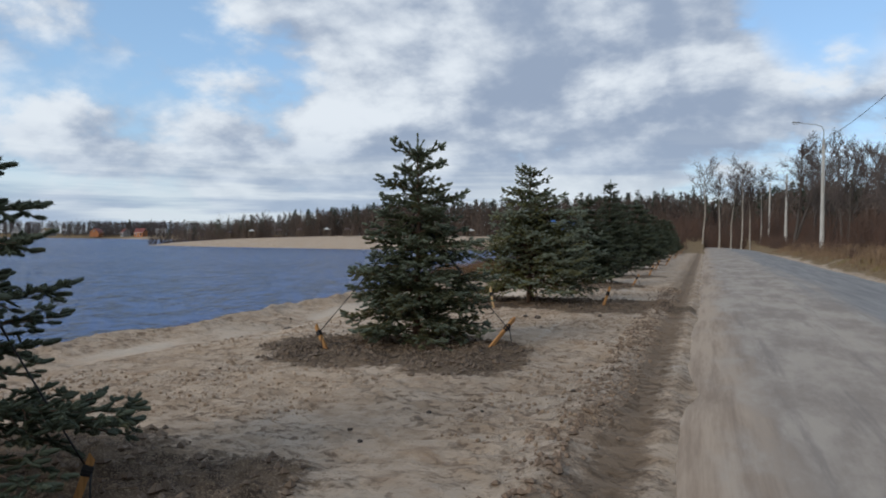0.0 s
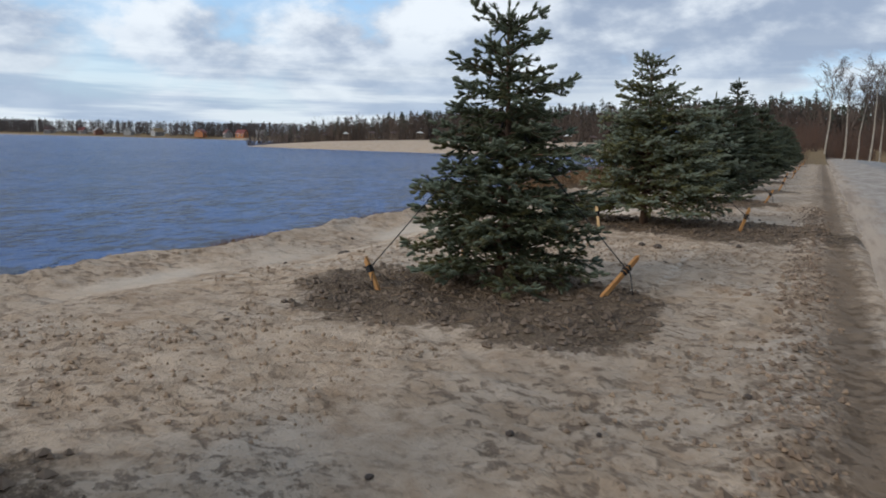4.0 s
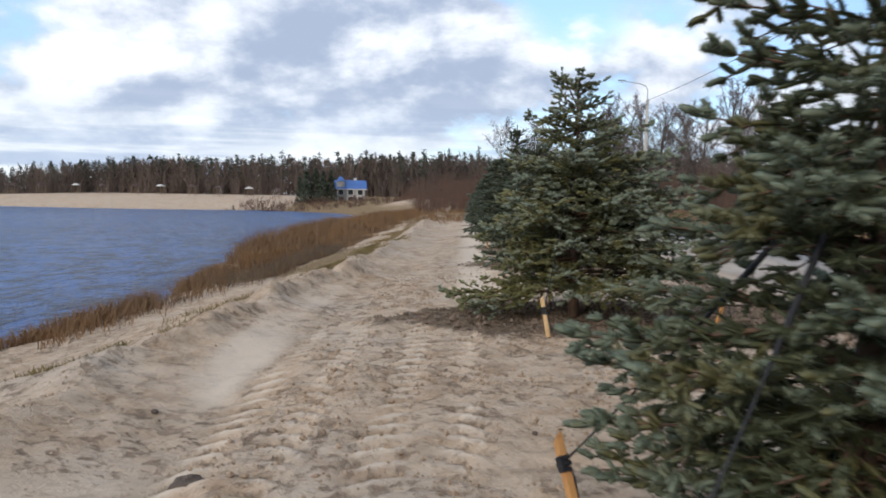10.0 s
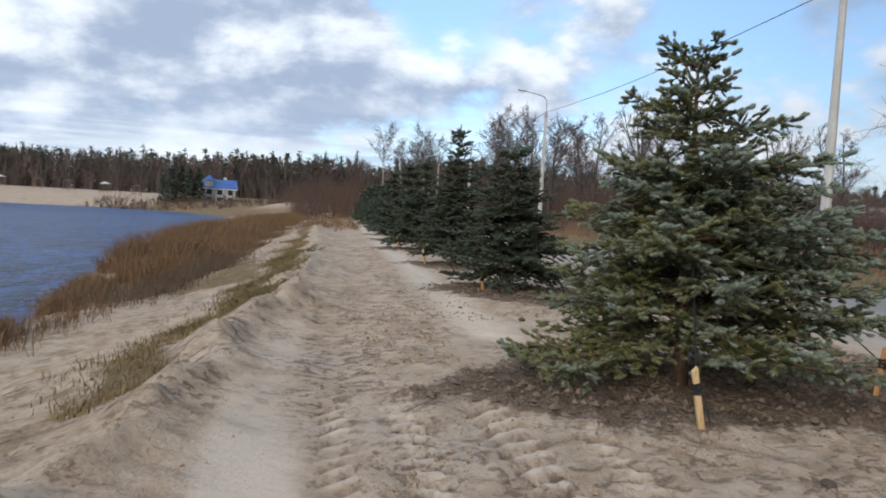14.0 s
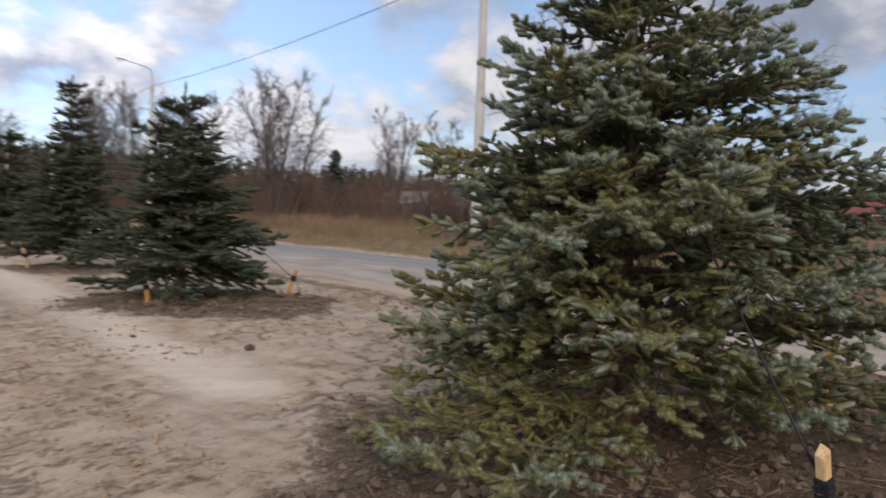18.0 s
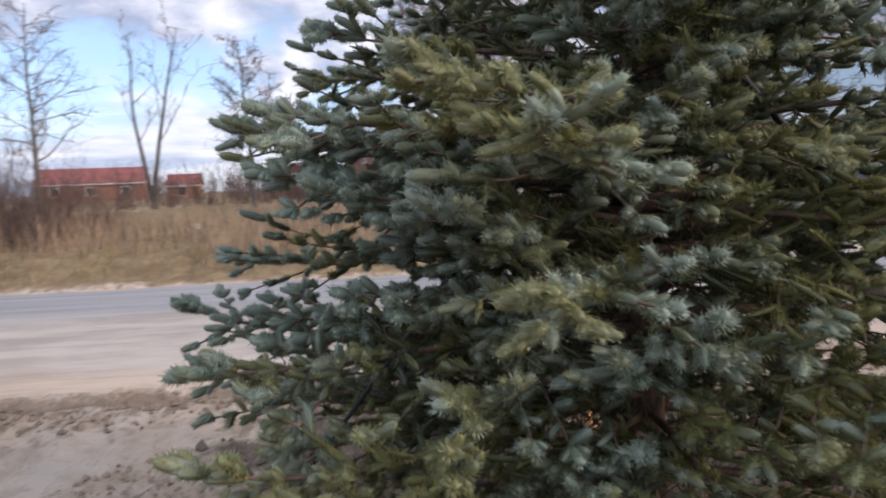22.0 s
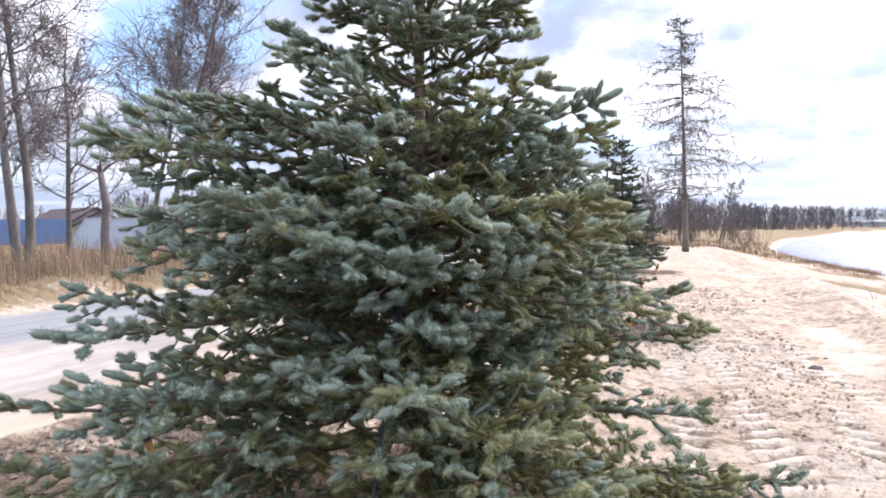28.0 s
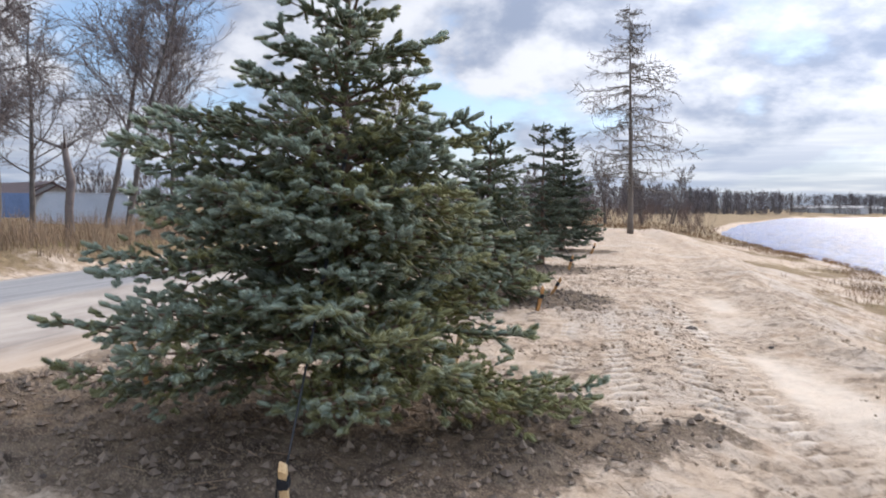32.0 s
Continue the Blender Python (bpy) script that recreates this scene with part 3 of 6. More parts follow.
gx, gy = spaced(-5.7, 3.7, 0.062, -3000, 3000, 1.10), spaced(-8.5, 12.5, 0.062, -3000, 3000, 1.07)
mx, my = np.meshgrid(gx, gy)
gz, g_soil, g_grass, g_damp_shade, g_pale = land(mx.ravel(), my.ravel())
cols, rows_n = len(gx), len(gy)
corner = (np.arange(rows_n - 1)[:, None] * cols + np.arange(cols - 1)[None]).ravel()
quads = np.stack([corner, corner + 1, corner + 1 + cols, corner + cols], 1)
ground = mesh_object("ground", np.stack([mx.ravel(), my.ravel(), gz], 1), quads, GROUND, smooth=True, fields={"soil": g_soil, "grass": g_grass, "damp_shade": g_damp_shade, "pale": g_pale})
tagged(ground, "pale trampled sand with dark soil patches and a low sand berm", "ground", kind="structure")

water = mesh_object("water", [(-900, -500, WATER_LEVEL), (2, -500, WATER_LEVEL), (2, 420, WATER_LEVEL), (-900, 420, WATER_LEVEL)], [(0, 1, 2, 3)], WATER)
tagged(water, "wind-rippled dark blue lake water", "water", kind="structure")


def make_road():
    ys = np.concatenate([np.arange(-260, -30, 6.0), np.arange(-30, 60, 0.4), np.arange(60, 200, 4.0)])
    us = np.linspace(0, 1, 18)
    yy, uu = np.meshgrid(ys, us, indexing="ij")
    bend = -np.maximum(yy - 85, 0) ** 2 * 0.0035
    left = ROAD_LEFT + 0.26 * smooth_noise(yy * 0.7, yy * 0, 5) + 0.12 * smooth_noise(yy * 2.6, yy * 0, 6)
    right = ROAD_RIGHT + 0.25 * smooth_noise(yy * 0.5, yy * 0, 8) + 0.15 * smooth_noise(yy * 2.1, yy * 0, 9)
    x = left + (right - left) * uu + bend
    z = 0.012 + 0.05 * (1 - (2 * uu - 1) ** 2) + 0.004 * fractal(x * 0.6, yy * 0.4, 13, 3) - 0.09 * ((uu == 0) | (uu == 1))
    r, c = x.shape
    k = (np.arange(r - 1)[:, None] * c + np.arange(c - 1)[None]).ravel()
    ob = mesh_object("road", np.stack([x.ravel(), yy.ravel(), z.ravel()], 1), np.stack([k, k + 1, k + 1 + c, k + c], 1), ROAD, smooth=True)
    tagged(ob, "worn grey asphalt road dusted with sand", "road", kind="structure")


make_road()

# ---- spruces ----


def shoot_shape(rng, count, length, needle, width, core, sides=5, blunt=True):
    """One shoot along +x: a soft blunt finger thick with needles."""
    i = np.arange(count)
    x = length * (0.02 + 0.94 * (i + 0.5) / count)
    a = i * 2.399963 + rng.uniform(-0.3, 0.3, count)
    lean = np.clip(0.50 + 0.42 * (x / length) ** 4 + rng.uniform(-0.12, 0.12, count), 0, 0.96)
    out = np.stack([np.zeros(count), np.cos(a), np.sin(a)], 1)
    side = np.stack([np.zeros(count), -np.sin(a), np.cos(a)], 1)
    base = np.stack([x, 0 * x, 0 * x], 1) + out * core * 0.55
    d = np.stack([lean, 0 * x, 0 * x], 1) + out * np.sqrt(np.maximum(0.05, 1 - lean**2))[:, None]
    reach = needle * rng.uniform(0.85, 1.1, count) * (0.7 + 0.3 * np.minimum(1, x / length * 4)) * (1 - 0.3 * (x / length) ** 6)
    tip = base + d * reach[:, None]
    verts = np.stack([base - side * width / 2, base + side * width / 2, tip], 1).reshape(-1, 3)
    tris = np.arange(count * 3).reshape(-1, 3)
    at = np.array([0.0, 0.2, 0.75, 0.97, 1.06] if blunt else [0.0, 0.6, 1.06]) * length
    wide = np.array([0.5, 0.95, 1.0, 0.72, 0.12] if blunt else [0.8, 1.0, 0.2]) * core
    turn = np.arange(sides) * 2 * np.pi / sides
    cv = np.stack([np.repeat(at, sides), np.outer(wide, np.cos(turn)).ravel(), np.outer(wide, np.sin(turn)).ravel()], 1)
    k = np.arange(sides)
    j = (k + 1) % sides
    ring = np.concatenate([np.stack([k, j, j + sides], 1), np.stack([k, j + sides, k + sides], 1)])
    ct = (ring[None] + (np.arange(len(at) - 1) * sides)[:, None, None]).reshape(-1, 3)
    return joined([(verts, tris), (cv, ct)])


def spray(shapes, pick, o, d, up, size):
    """Places shoots: points and triangles."""
    pieces = []
    d = d / (np.linalg.norm(d, axis=1, keepdims=True) + 1e-9)
    s = np.cross(up, d)
    s /= np.linalg.norm(s, axis=1, keepdims=True) + 1e-9
    u = np.cross(d, s)
    owner, along = [], []
    for k, (v, t) in enumerate(shapes):
        m = np.where(pick == k)[0]
        if not len(m):
            continue
        p = o[m][:, None] + size[m][:, None, None] * (v[None, :, 0:1] * d[m][:, None] + v[None, :, 1:2] * s[m][:, None] + v[None, :, 2:3] * u[m][:, None])
        tt = t[None] + (np.arange(len(m)) * len(v))[:, None, None]
        pieces.append((p.reshape(-1, 3), tt.reshape(-1, 3)))
        owner.append(np.repeat(m, len(v)))
        along.append(np.tile(v[:, 0] / v[:, 0].max(), len(m)))
    v, t = joined(pieces)
    return v, t, np.concatenate(owner), np.concatenate(along)


def unit(v):
    return v / (np.linalg.norm(v) + 1e-9)


def grow_bough(rng, base, az, length, rise, tip_rise, gap, shoot_gap, bare, flat):
    """A bough: rods of wood and shoots along its side twigs; flat: how far the sprays leave the bough's plane; bare: the naked inner share."""
    n = max(5, int(length / 0.13))
    s = np.linspace(0, 1, n + 1)
    elev = rise + (tip_rise - rise) * s**1.4 - 0.18 * np.sin(np.pi * s) * min(1, length)
    azs = az + np.cumsum(rng.normal(0, 0.05, n + 1))
    steps = np.stack([np.cos(azs) * np.cos(elev), np.sin(azs) * np.cos(elev), np.sin(elev)], 1)[:-1] * (length / n)
    pts = np.concatenate([[base], base + np.cumsum(steps, 0)])
    rad = (0.005 + 0.0105 * length) * (1 - 0.85 * s)
    p0, p1, r0, r1 = list(pts[:-1]), list(pts[1:]), list(rad[:-1]), list(rad[1:])
    so, sd, su, sz, age = [], [], [], [], []

    def shoot(o, d, up, size, a):
        so.append(o), sd.append(d), su.append(up), sz.append(size), age.append(a)

    along = np.concatenate([[0], np.cumsum(np.linalg.norm(np.diff(pts, axis=0), axis=1))])

    def spot(at):
        k = min(n - 1, max(0, int(np.searchsorted(along, at) - 1)))
        return pts[k] + (pts[k + 1] - pts[k]) * ((at - along[k]) / max(1e-6, along[k + 1] - along[k])), unit(pts[k + 1] - pts[k])

    at = max(0.06, bare * length)
    for _ in range(int(at / 0.05)):
        o, t = spot(rng.uniform(0.03, at))
        d = unit(t + rng.normal(0, 0.8, 3) - np.array((0, 0, 0.35)))
        for k in range(2):
            q = o + d * rng.uniform(0.06, 0.13)
            p0.append(o), p1.append(q), r0.append(0.0034 - 0.0012 * k), r1.append(0.0022 - 0.001 * k)
            o, d = q, unit(d + rng.normal(0, 0.5, 3))
    side = 1
    while at < length - 0.03:
        o, t = spot(at)
        sv = unit(np.cross(t, (0, 0, 1)))
        uv = np.cross(sv, t)
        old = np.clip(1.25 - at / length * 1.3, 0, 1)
        for sgn in (side, -side):
            if rng.random() < 0.08:
                continue
            l2 = min(0.48, (length - at) * 0.52 + 0.08) * rng.uniform(0.65, 1.15)
            spread = rng.uniform(0.75, 1.0)
            d2 = unit(np.cos(spread) * t + sgn * np.sin(spread) * sv + rng.uniform(-0.5, 0.28) * flat * uv)
            m = max(1, int(l2 / 0.14))
            q = [o]
            for j in range(m):
                q.append(q[-1] + unit(d2 + 0.18 * j * t + 0.12 * j * np.array((0, 0, 1.0)) + rng.normal(0, 0.12, 3)) * l2 / m)
            for j in range(m):
                p0.append(q[j]), p1.append(q[j + 1]), r0.append(0.0045 * (1 - 0.5 * j / m)), r1.append(0.0035 * (1 - 0.5 * j / m))
            for j in range(m):
                for f in (0.3,):
                    shoot(q[j] + (q[j + 1] - q[j]) * f, q[j + 1] - q[j], uv, rng.uniform(0.8, 1.0), np.clip(old + 0.15, 0, 0.7))
            at2, s3 = 0.035, 1
            sv2 = unit(np.cross(d2, uv))
            while at2 < l2 - 0.02:
                j = min(m - 1, int(at2 / l2 * m))
                o2 = q[j] + (q[j + 1] - q[j]) * (at2 / l2 * m - j)
                d3 = unit(0.48 * d2 + s3 * rng.uniform(0.55, 0.95) * sv2 + rng.uniform(-0.4, 0.75) * flat * uv)
                shoot(o2, d3, uv, rng.uniform(0.65, 1.05), np.clip(old + 0.2 - 0.5 * at2 / l2 + rng.normal(0, 0.2), -0.2, 1.1))
                s3 = -s3
                at2 += shoot_gap * rng.uniform(0.7, 1.3)
            shoot(q[-1] - d2 * 0.02, d2 + 0.15 * uv, uv, rng.uniform(0.85, 1.2), np.clip(old - 0.3, 0, 1))
            for turn in (0.75, -0.75):
                shoot(q[-1] - d2 * 0.025, unit(d2 + turn * sv2 + rng.uniform(-0.1, 0.3) * uv), uv, rng.uniform(0.6, 0.9), np.clip(old - 0.2, 0, 1))
        shoot(o, t + rng.normal(0, 0.1, 3), uv, 1.1, min(old, 0.7))
        for lift in (0.9, 0.5):
            if rng.random() < 0.75 * flat:
                shoot(o, unit(t + lift * uv + rng.uniform(-0.4, 0.4) * sv), uv, rng.uniform(0.6, 0.95), old)
        side = -side
        at += gap * rng.uniform(0.75, 1.25)
    t = unit(pts[-1] - pts[-2])
    sv = unit(np.cross(t, (0, 0, 1)))
    for sgn, sc in ((0, 1.25), (1, 1.0), (-1, 1.0)):
        shoot(pts[-1] - t * 0.03, unit(t + sgn * 0.7 * sv + np.array((0, 0, 0.12))), np.array((0, 0, 1.0)), sc * rng.uniform(0.85, 1.1), 0.0)
    return (np.array(p0), np.array(p1), np.array(r0), np.array(r1)), (np.array(so), np.array(sd), np.array(su), np.array(sz), np.array(age))


def spruce(seed, top, girth, needles, shapes, whorl_gap=0.24, per_whorl=6, fill=2, gap=0.10, shoot_gap=0.062, lean=(0, 0), lobes=None, extra=(), crown_from=0.40, bare=0.26, flat=0.7, leaders=((0, 0, 0),), name="spruce_tree"):
    """A young spruce: girth gives the crown's reach at shares of the height, lobes its growth by azimuth in degrees; extra: single boughs (height, azimuth, length, rise)."""
    rng = np.random.default_rng(seed)
    root = new(name)
    hs = np.linspace(0, top - 0.22, 9)
    trunk = np.stack([lean[0] * hs / top + 0.012 * np.sin(hs * 3 + seed), lean[1] * hs / top + 0.012 * np.cos(hs * 2.4 + seed), hs - 0.05], 1)
    v, t = tube(trunk, 0.066 * top / 3.2 * (1 - 0.9 * (hs / top) ** 0.85) + 0.02 * np.exp(-hs * 7), 9)
    mesh_object("trunk", v, t, BARK, root, "reddish scaly bark", smooth=True)
    jobs, z = [], crown_from
    while z < top - 0.34:
        share = z / top
        reach = np.interp(share, *girth)
        count = per_whorl if share < 0.5 else per_whorl - 2 if share < 0.75 else 4
        start = rng.uniform(0, 6.28)
        for k in range(count):
            az = start + k * 6.28 / count + rng.normal(0, 0.16)
            grown = np.interp(math.degrees(az) % 360, *lobes) if lobes and share < 0.7 else 1.0
            rise = np.interp(share, [0.1, 0.3, 0.6, 0.8, 1], [-0.07, 0.04, 0.24, 0.5, 0.85]) + rng.normal(0, 0.07)
            jobs.append((z + rng.uniform(-0.045, 0.045), az, reach * grown * rng.uniform(0.74, 1.1), rise))
        if share < 0.66:
            for k in range(fill if share < 0.5 else fill // 2):
                jobs.append((z + whorl_gap * rng.uniform(0.35, 0.65), rng.uniform(0, 6.28), reach * rng.uniform(0.35, 0.6), rng.uniform(0.15, 0.5)))
        z += whorl_gap * rng.uniform(0.88, 1.12) * np.interp(share, [0.5, 0.62, 0.8, 0.9], [1.0, 1.2, 1.15, 0.95])
    jobs += list(extra)
    for h, az, length, rise in jobs:
        length = max(0.14, length / max(0.6, math.cos(rise)))
        at = np.array([np.interp(h, hs, trunk[:, 0]), np.interp(h, hs, trunk[:, 1]), h])
        naked = bare * np.interp(h / top, [0.1, 0.35, 0.6, 0.8], [1.35, 1.1, 0.7, 0.3])
        wood, sh = grow_bough(rng, at, az, length, rise, rise * 0.4 + 0.24 + rng.normal(0, 0.07), gap, shoot_gap, naked, flat)
        wv, wt = rods(*wood, sides=4)
        o, d, u, size, age = sh
        sv, st, owner, along = spray(shapes, np.where((age > 0.72) & (len(shapes) > 4), rng.integers(max(0, len(shapes) - 2), len(shapes), len(o)), rng.integers(0, min(4, len(shapes)), len(o))), o, d, u, size)
        verts, tris = joined([(wv, wt), (sv, st)])
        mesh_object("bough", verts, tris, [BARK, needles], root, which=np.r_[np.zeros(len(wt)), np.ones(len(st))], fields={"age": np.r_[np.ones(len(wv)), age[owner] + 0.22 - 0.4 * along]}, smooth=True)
    for lx, ly, drop in leaders:
        tip = trunk[-1] + (lx, ly, -drop)
        o, d, size = [], [], []
        for h in np.arange(0.0, 0.34, 0.07):
            o.append(tip + (0, 0, h - 0.14)), d.append(np.array((rng.uniform(-0.08, 0.08), rng.uniform(-0.08, 0.08), 1.0))), size.append(1.15)
        for k in range(5):
            a = k * 1.257 + rng.uniform(-0.3, 0.3)
            for low, out, rise in ((0.04, 0.7, 1.0), (0.20, 1.0, 0.7)):
                way = unit(np.array((np.cos(a + low * 3) * out, np.sin(a + low * 3) * out, rise)))
                for m in range(rng.integers(1, 4)):
                    o.append(tip - (0, 0, low) + way * 0.062 * m), d.append(way + rng.normal(0, 0.08, 3)), size.append(rng.uniform(0.9, 1.15))
        sv, st, owner, along = spray(shapes, np.zeros(len(o), int), np.array(o), np.array(d), np.tile((0.3, 0.1, 0.2), (len(o), 1)), np.array(size))
        wv, wt = rods([trunk[-1] - (0, 0, 0.34 + drop)], [tip + (0, 0, 0.12)], 0.013, 0.006, 5)
        verts, tris = joined([(wv, wt), (sv, st)])
        mesh_object("leader", verts, tris, [BARK, needles], root, which=np.r_[np.zeros(len(wt)), np.ones(len(st))], fields={"age": np.zeros(len(verts))}, smooth=True)
    return root


shape_rng = np.random.default_rng(5)
FINE = [shoot_shape(shape_rng, 60, 0.062 * k, 0.0215, 0.0048, 0.0130, 4) for k in (0.75, 1.0, 1.3, 0.9)] + [shoot_shape(shape_rng, 18, 0.10 * k, 0.024, 0.009, 0.011, 3, False) for k in (0.9, 1.2)]
MIDDLE = [shoot_shape(shape_rng, 32, 0.068 * k, 0.0220, 0.0063, 0.0128, 4) for k in (0.8, 1.0, 1.2, 1.1)] + [shoot_shape(shape_rng, 14, 0.11 * k, 0.025, 0.010, 0.012, 3, False) for k in (0.9, 1.2)]
MEDIUM = [shoot_shape(shape_rng, 16, 0.10 * k, 0.026, 0.011, 0.0165, 4, False) for k in (0.9, 1.05, 1.15)]
COARSE = [shoot_shape(shape_rng, 6, 0.16 * k, 0.045, 0.024, 0.026, 3, False) for k in (0.9, 1.1)]
SHARES = [0.0, 0.1, 0.27, 0.42, 0.6, 0.75, 0.9, 1.0]
ROW = "row of newly planted spruces"
LONG_BOUGHS = [(0.78, 2.0, 1.4, 0.04), (0.66, 2.25, 1.35, 0.0), (0.98, 1.75, 1.3, 0.1), (0.55, 1.85, 1.3, 0.0), (1.45, 1.22, 1.3, 0.22), (1.3, -0.75, 1.7, 0.2), (1.35, -0.95, 1.4, 0.2), (0.95, -1.0, 1.65, 0.12), (1.5, -0.5, 1.35, 0.25), (0.72, 1.09, 1.65, 0.06), (0.62, 0.1, 1.9, 0.05), (1.5, 0.0, 1.6, 0.15), (1.65, 0.35, 1.45, 0.25), (0.45, 2.9, 1.7, -0.06), (0.40, 3.2, 1.75, -0.05), (0.42, 3.5, 1.6, -0.05), (0.5, 2.55, 1.3, 0.0),
               (1.85, 3.05, 0.85, 0.38), (1.8, -2.7, 0.9, 0.35), (1.25, 2.2, 0.9, 0.2), (1.3, 1.8, 0.95, 0.22), (0.8, 0.55, 1.85, 0.08), (0.55, 0.75, 1.8, 0.02), (1.1, -0.3, 1.65, 0.14), (0.75, -0.7, 1.7, 0.08), (0.6, -1.3, 1.6, 0.04), (1.9, -0.1, 1.3, 0.28), (1.85, 0.6, 1.25, 0.3)]
LOBES = ([0, 60, 90, 130, 160, 200, 245, 290, 325, 360], [1.22, 1.2, 0.88, 0.84, 0.92, 0.9, 0.95, 1.18, 1.3, 1.22])


def planted(tree, k, turn, size, label):
    x, y = TREES[k]
    tree.matrix_basis = pose(x, y, height(x, y) - 0.02, 0, 0, turn) @ Matrix.Diagonal((size, size, size, 1))
    return tagged(tree, label, "spruce tree", ROW)


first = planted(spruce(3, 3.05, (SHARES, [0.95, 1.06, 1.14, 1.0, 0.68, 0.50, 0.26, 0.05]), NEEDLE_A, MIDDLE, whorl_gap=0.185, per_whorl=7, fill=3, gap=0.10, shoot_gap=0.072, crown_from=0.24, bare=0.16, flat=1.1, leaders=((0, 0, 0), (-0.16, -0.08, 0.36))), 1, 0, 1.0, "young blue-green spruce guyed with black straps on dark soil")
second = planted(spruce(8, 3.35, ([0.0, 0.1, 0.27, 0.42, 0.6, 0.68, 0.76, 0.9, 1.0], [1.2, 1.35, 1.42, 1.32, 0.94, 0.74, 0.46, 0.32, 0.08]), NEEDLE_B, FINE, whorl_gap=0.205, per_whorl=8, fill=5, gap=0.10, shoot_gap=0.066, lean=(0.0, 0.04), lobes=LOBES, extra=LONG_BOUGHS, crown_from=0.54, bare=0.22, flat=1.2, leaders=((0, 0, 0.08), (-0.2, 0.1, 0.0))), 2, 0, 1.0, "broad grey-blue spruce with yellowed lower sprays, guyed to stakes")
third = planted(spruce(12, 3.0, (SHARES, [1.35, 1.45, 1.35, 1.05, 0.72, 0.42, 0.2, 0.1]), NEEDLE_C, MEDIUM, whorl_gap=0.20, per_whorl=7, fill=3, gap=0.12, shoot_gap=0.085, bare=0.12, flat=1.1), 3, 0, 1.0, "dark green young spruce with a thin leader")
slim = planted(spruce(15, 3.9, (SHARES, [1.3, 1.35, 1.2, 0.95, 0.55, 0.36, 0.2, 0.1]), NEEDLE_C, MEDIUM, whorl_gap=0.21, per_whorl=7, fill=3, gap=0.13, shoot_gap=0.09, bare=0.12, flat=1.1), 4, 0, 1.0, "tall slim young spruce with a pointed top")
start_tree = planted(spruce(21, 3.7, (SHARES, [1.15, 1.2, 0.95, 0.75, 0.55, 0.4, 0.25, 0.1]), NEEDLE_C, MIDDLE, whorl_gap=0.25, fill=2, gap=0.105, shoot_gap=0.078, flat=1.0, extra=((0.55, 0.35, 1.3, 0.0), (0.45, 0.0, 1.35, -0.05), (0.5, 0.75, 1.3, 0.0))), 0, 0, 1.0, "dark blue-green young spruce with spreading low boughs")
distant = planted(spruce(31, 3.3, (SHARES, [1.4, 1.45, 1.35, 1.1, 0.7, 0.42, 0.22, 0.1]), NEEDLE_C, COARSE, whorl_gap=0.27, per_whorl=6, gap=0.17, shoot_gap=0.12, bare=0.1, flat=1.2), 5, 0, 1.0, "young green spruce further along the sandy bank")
for k in range(6, len(TREES) - 1):
    x, y = TREES[k]
    copy_thing(distant, pose(x, y, height(x, y) - 0.02, 0, 0, k * 77) @ Matrix.Diagonal((*[random.uniform(0.9, 1.12)] * 3, 1)))

tagged(copy_thing(slim, pose(*TREES[-1], height(*TREES[-1]) - 0.02, 0, 0, 130) @ Matrix.Diagonal((1.12, 1.12, 1.12, 1))), "tall dark spruce further back along the sandy bank")

# ---- stakes and straps ----


def stake(tip, foot, tie, mat, label, group):
    """A leaning stake driven into the soil, a black wrap near its top, and a strap up to the trunk."""
    tip, foot, tie = Vector(tip), Vector(foot), Vector(tie)
    root = new("support_stake")
    root.location = foot
    way = tip - foot
    turn = way.to_track_quat("Z", "X").to_matrix().to_4x4()
    long = way.length + 0.12
    bm = box((0.046, 0.040, long), (0, 0, long / 2 - 0.12), 0.004)
    for v in bm.verts:
        if v.co.z > long - 0.14:
            v.co.z += 0.016 * math.sin(v.co.x * 90) + 0.01 * v.co.y * 40
    bmesh.ops.transform(bm, matrix=turn, verts=bm.verts)
    part("post", bm, mat, root)
    for k, (h, thick) in enumerate(((0.60, 0.056), (0.67, 0.06), (0.74, 0.056))):
        bm = box((thick + 0.004, thick, 0.030), (0, 0, way.length * h), 0.006, pose(0, 0, 0, 8 * (k - 1), 6 * (1 - k), 0))
        bmesh.ops.transform(bm, matrix=turn, verts=bm.verts)
        part("wrap", bm, STRAP, root, "black webbing wrap")
    knot = way * 0.69
    end = tie - foot
    line = [knot + (end - knot) * s - Vector((0, 0, 0.03 * math.sin(math.pi * s))) for s in np.linspace(0, 1, 9)]
    v, t = tube([tuple(p) for p in line], np.interp(np.linspace(0, 1, 9), [0, 0.5, 0.56, 1], [0.006, 0.006, 0.013, 0.014]), 6)
    mesh_object("strap", v, t, STRAP, root, "taut black webbing strap", smooth=True)
    loose = [knot + Vector((0.02, 0.01, 0)), knot + Vector((0.05, -0.03, -0.06)), knot + Vector((0.07, -0.05, -0.16)), knot + Vector((0.09, -0.07, -0.24))]
    v, t = tube([tuple(p) for p in loose], 0.006, 5)
    mesh_object("strap_end", v, t, STRAP, root, smooth=True)
    return tagged(root, label, "stake", group)


G1, G2 = "stakes round the guyed spruces", "stakes of the further spruces"
ORANGE, PALE = "fresh orange-brown timber stake with black strap in dark soil", "pale split timber stake bound with black webbing"


def on_ground(x, y, up=0.0):
    return (x, y, height(x, y) + up)


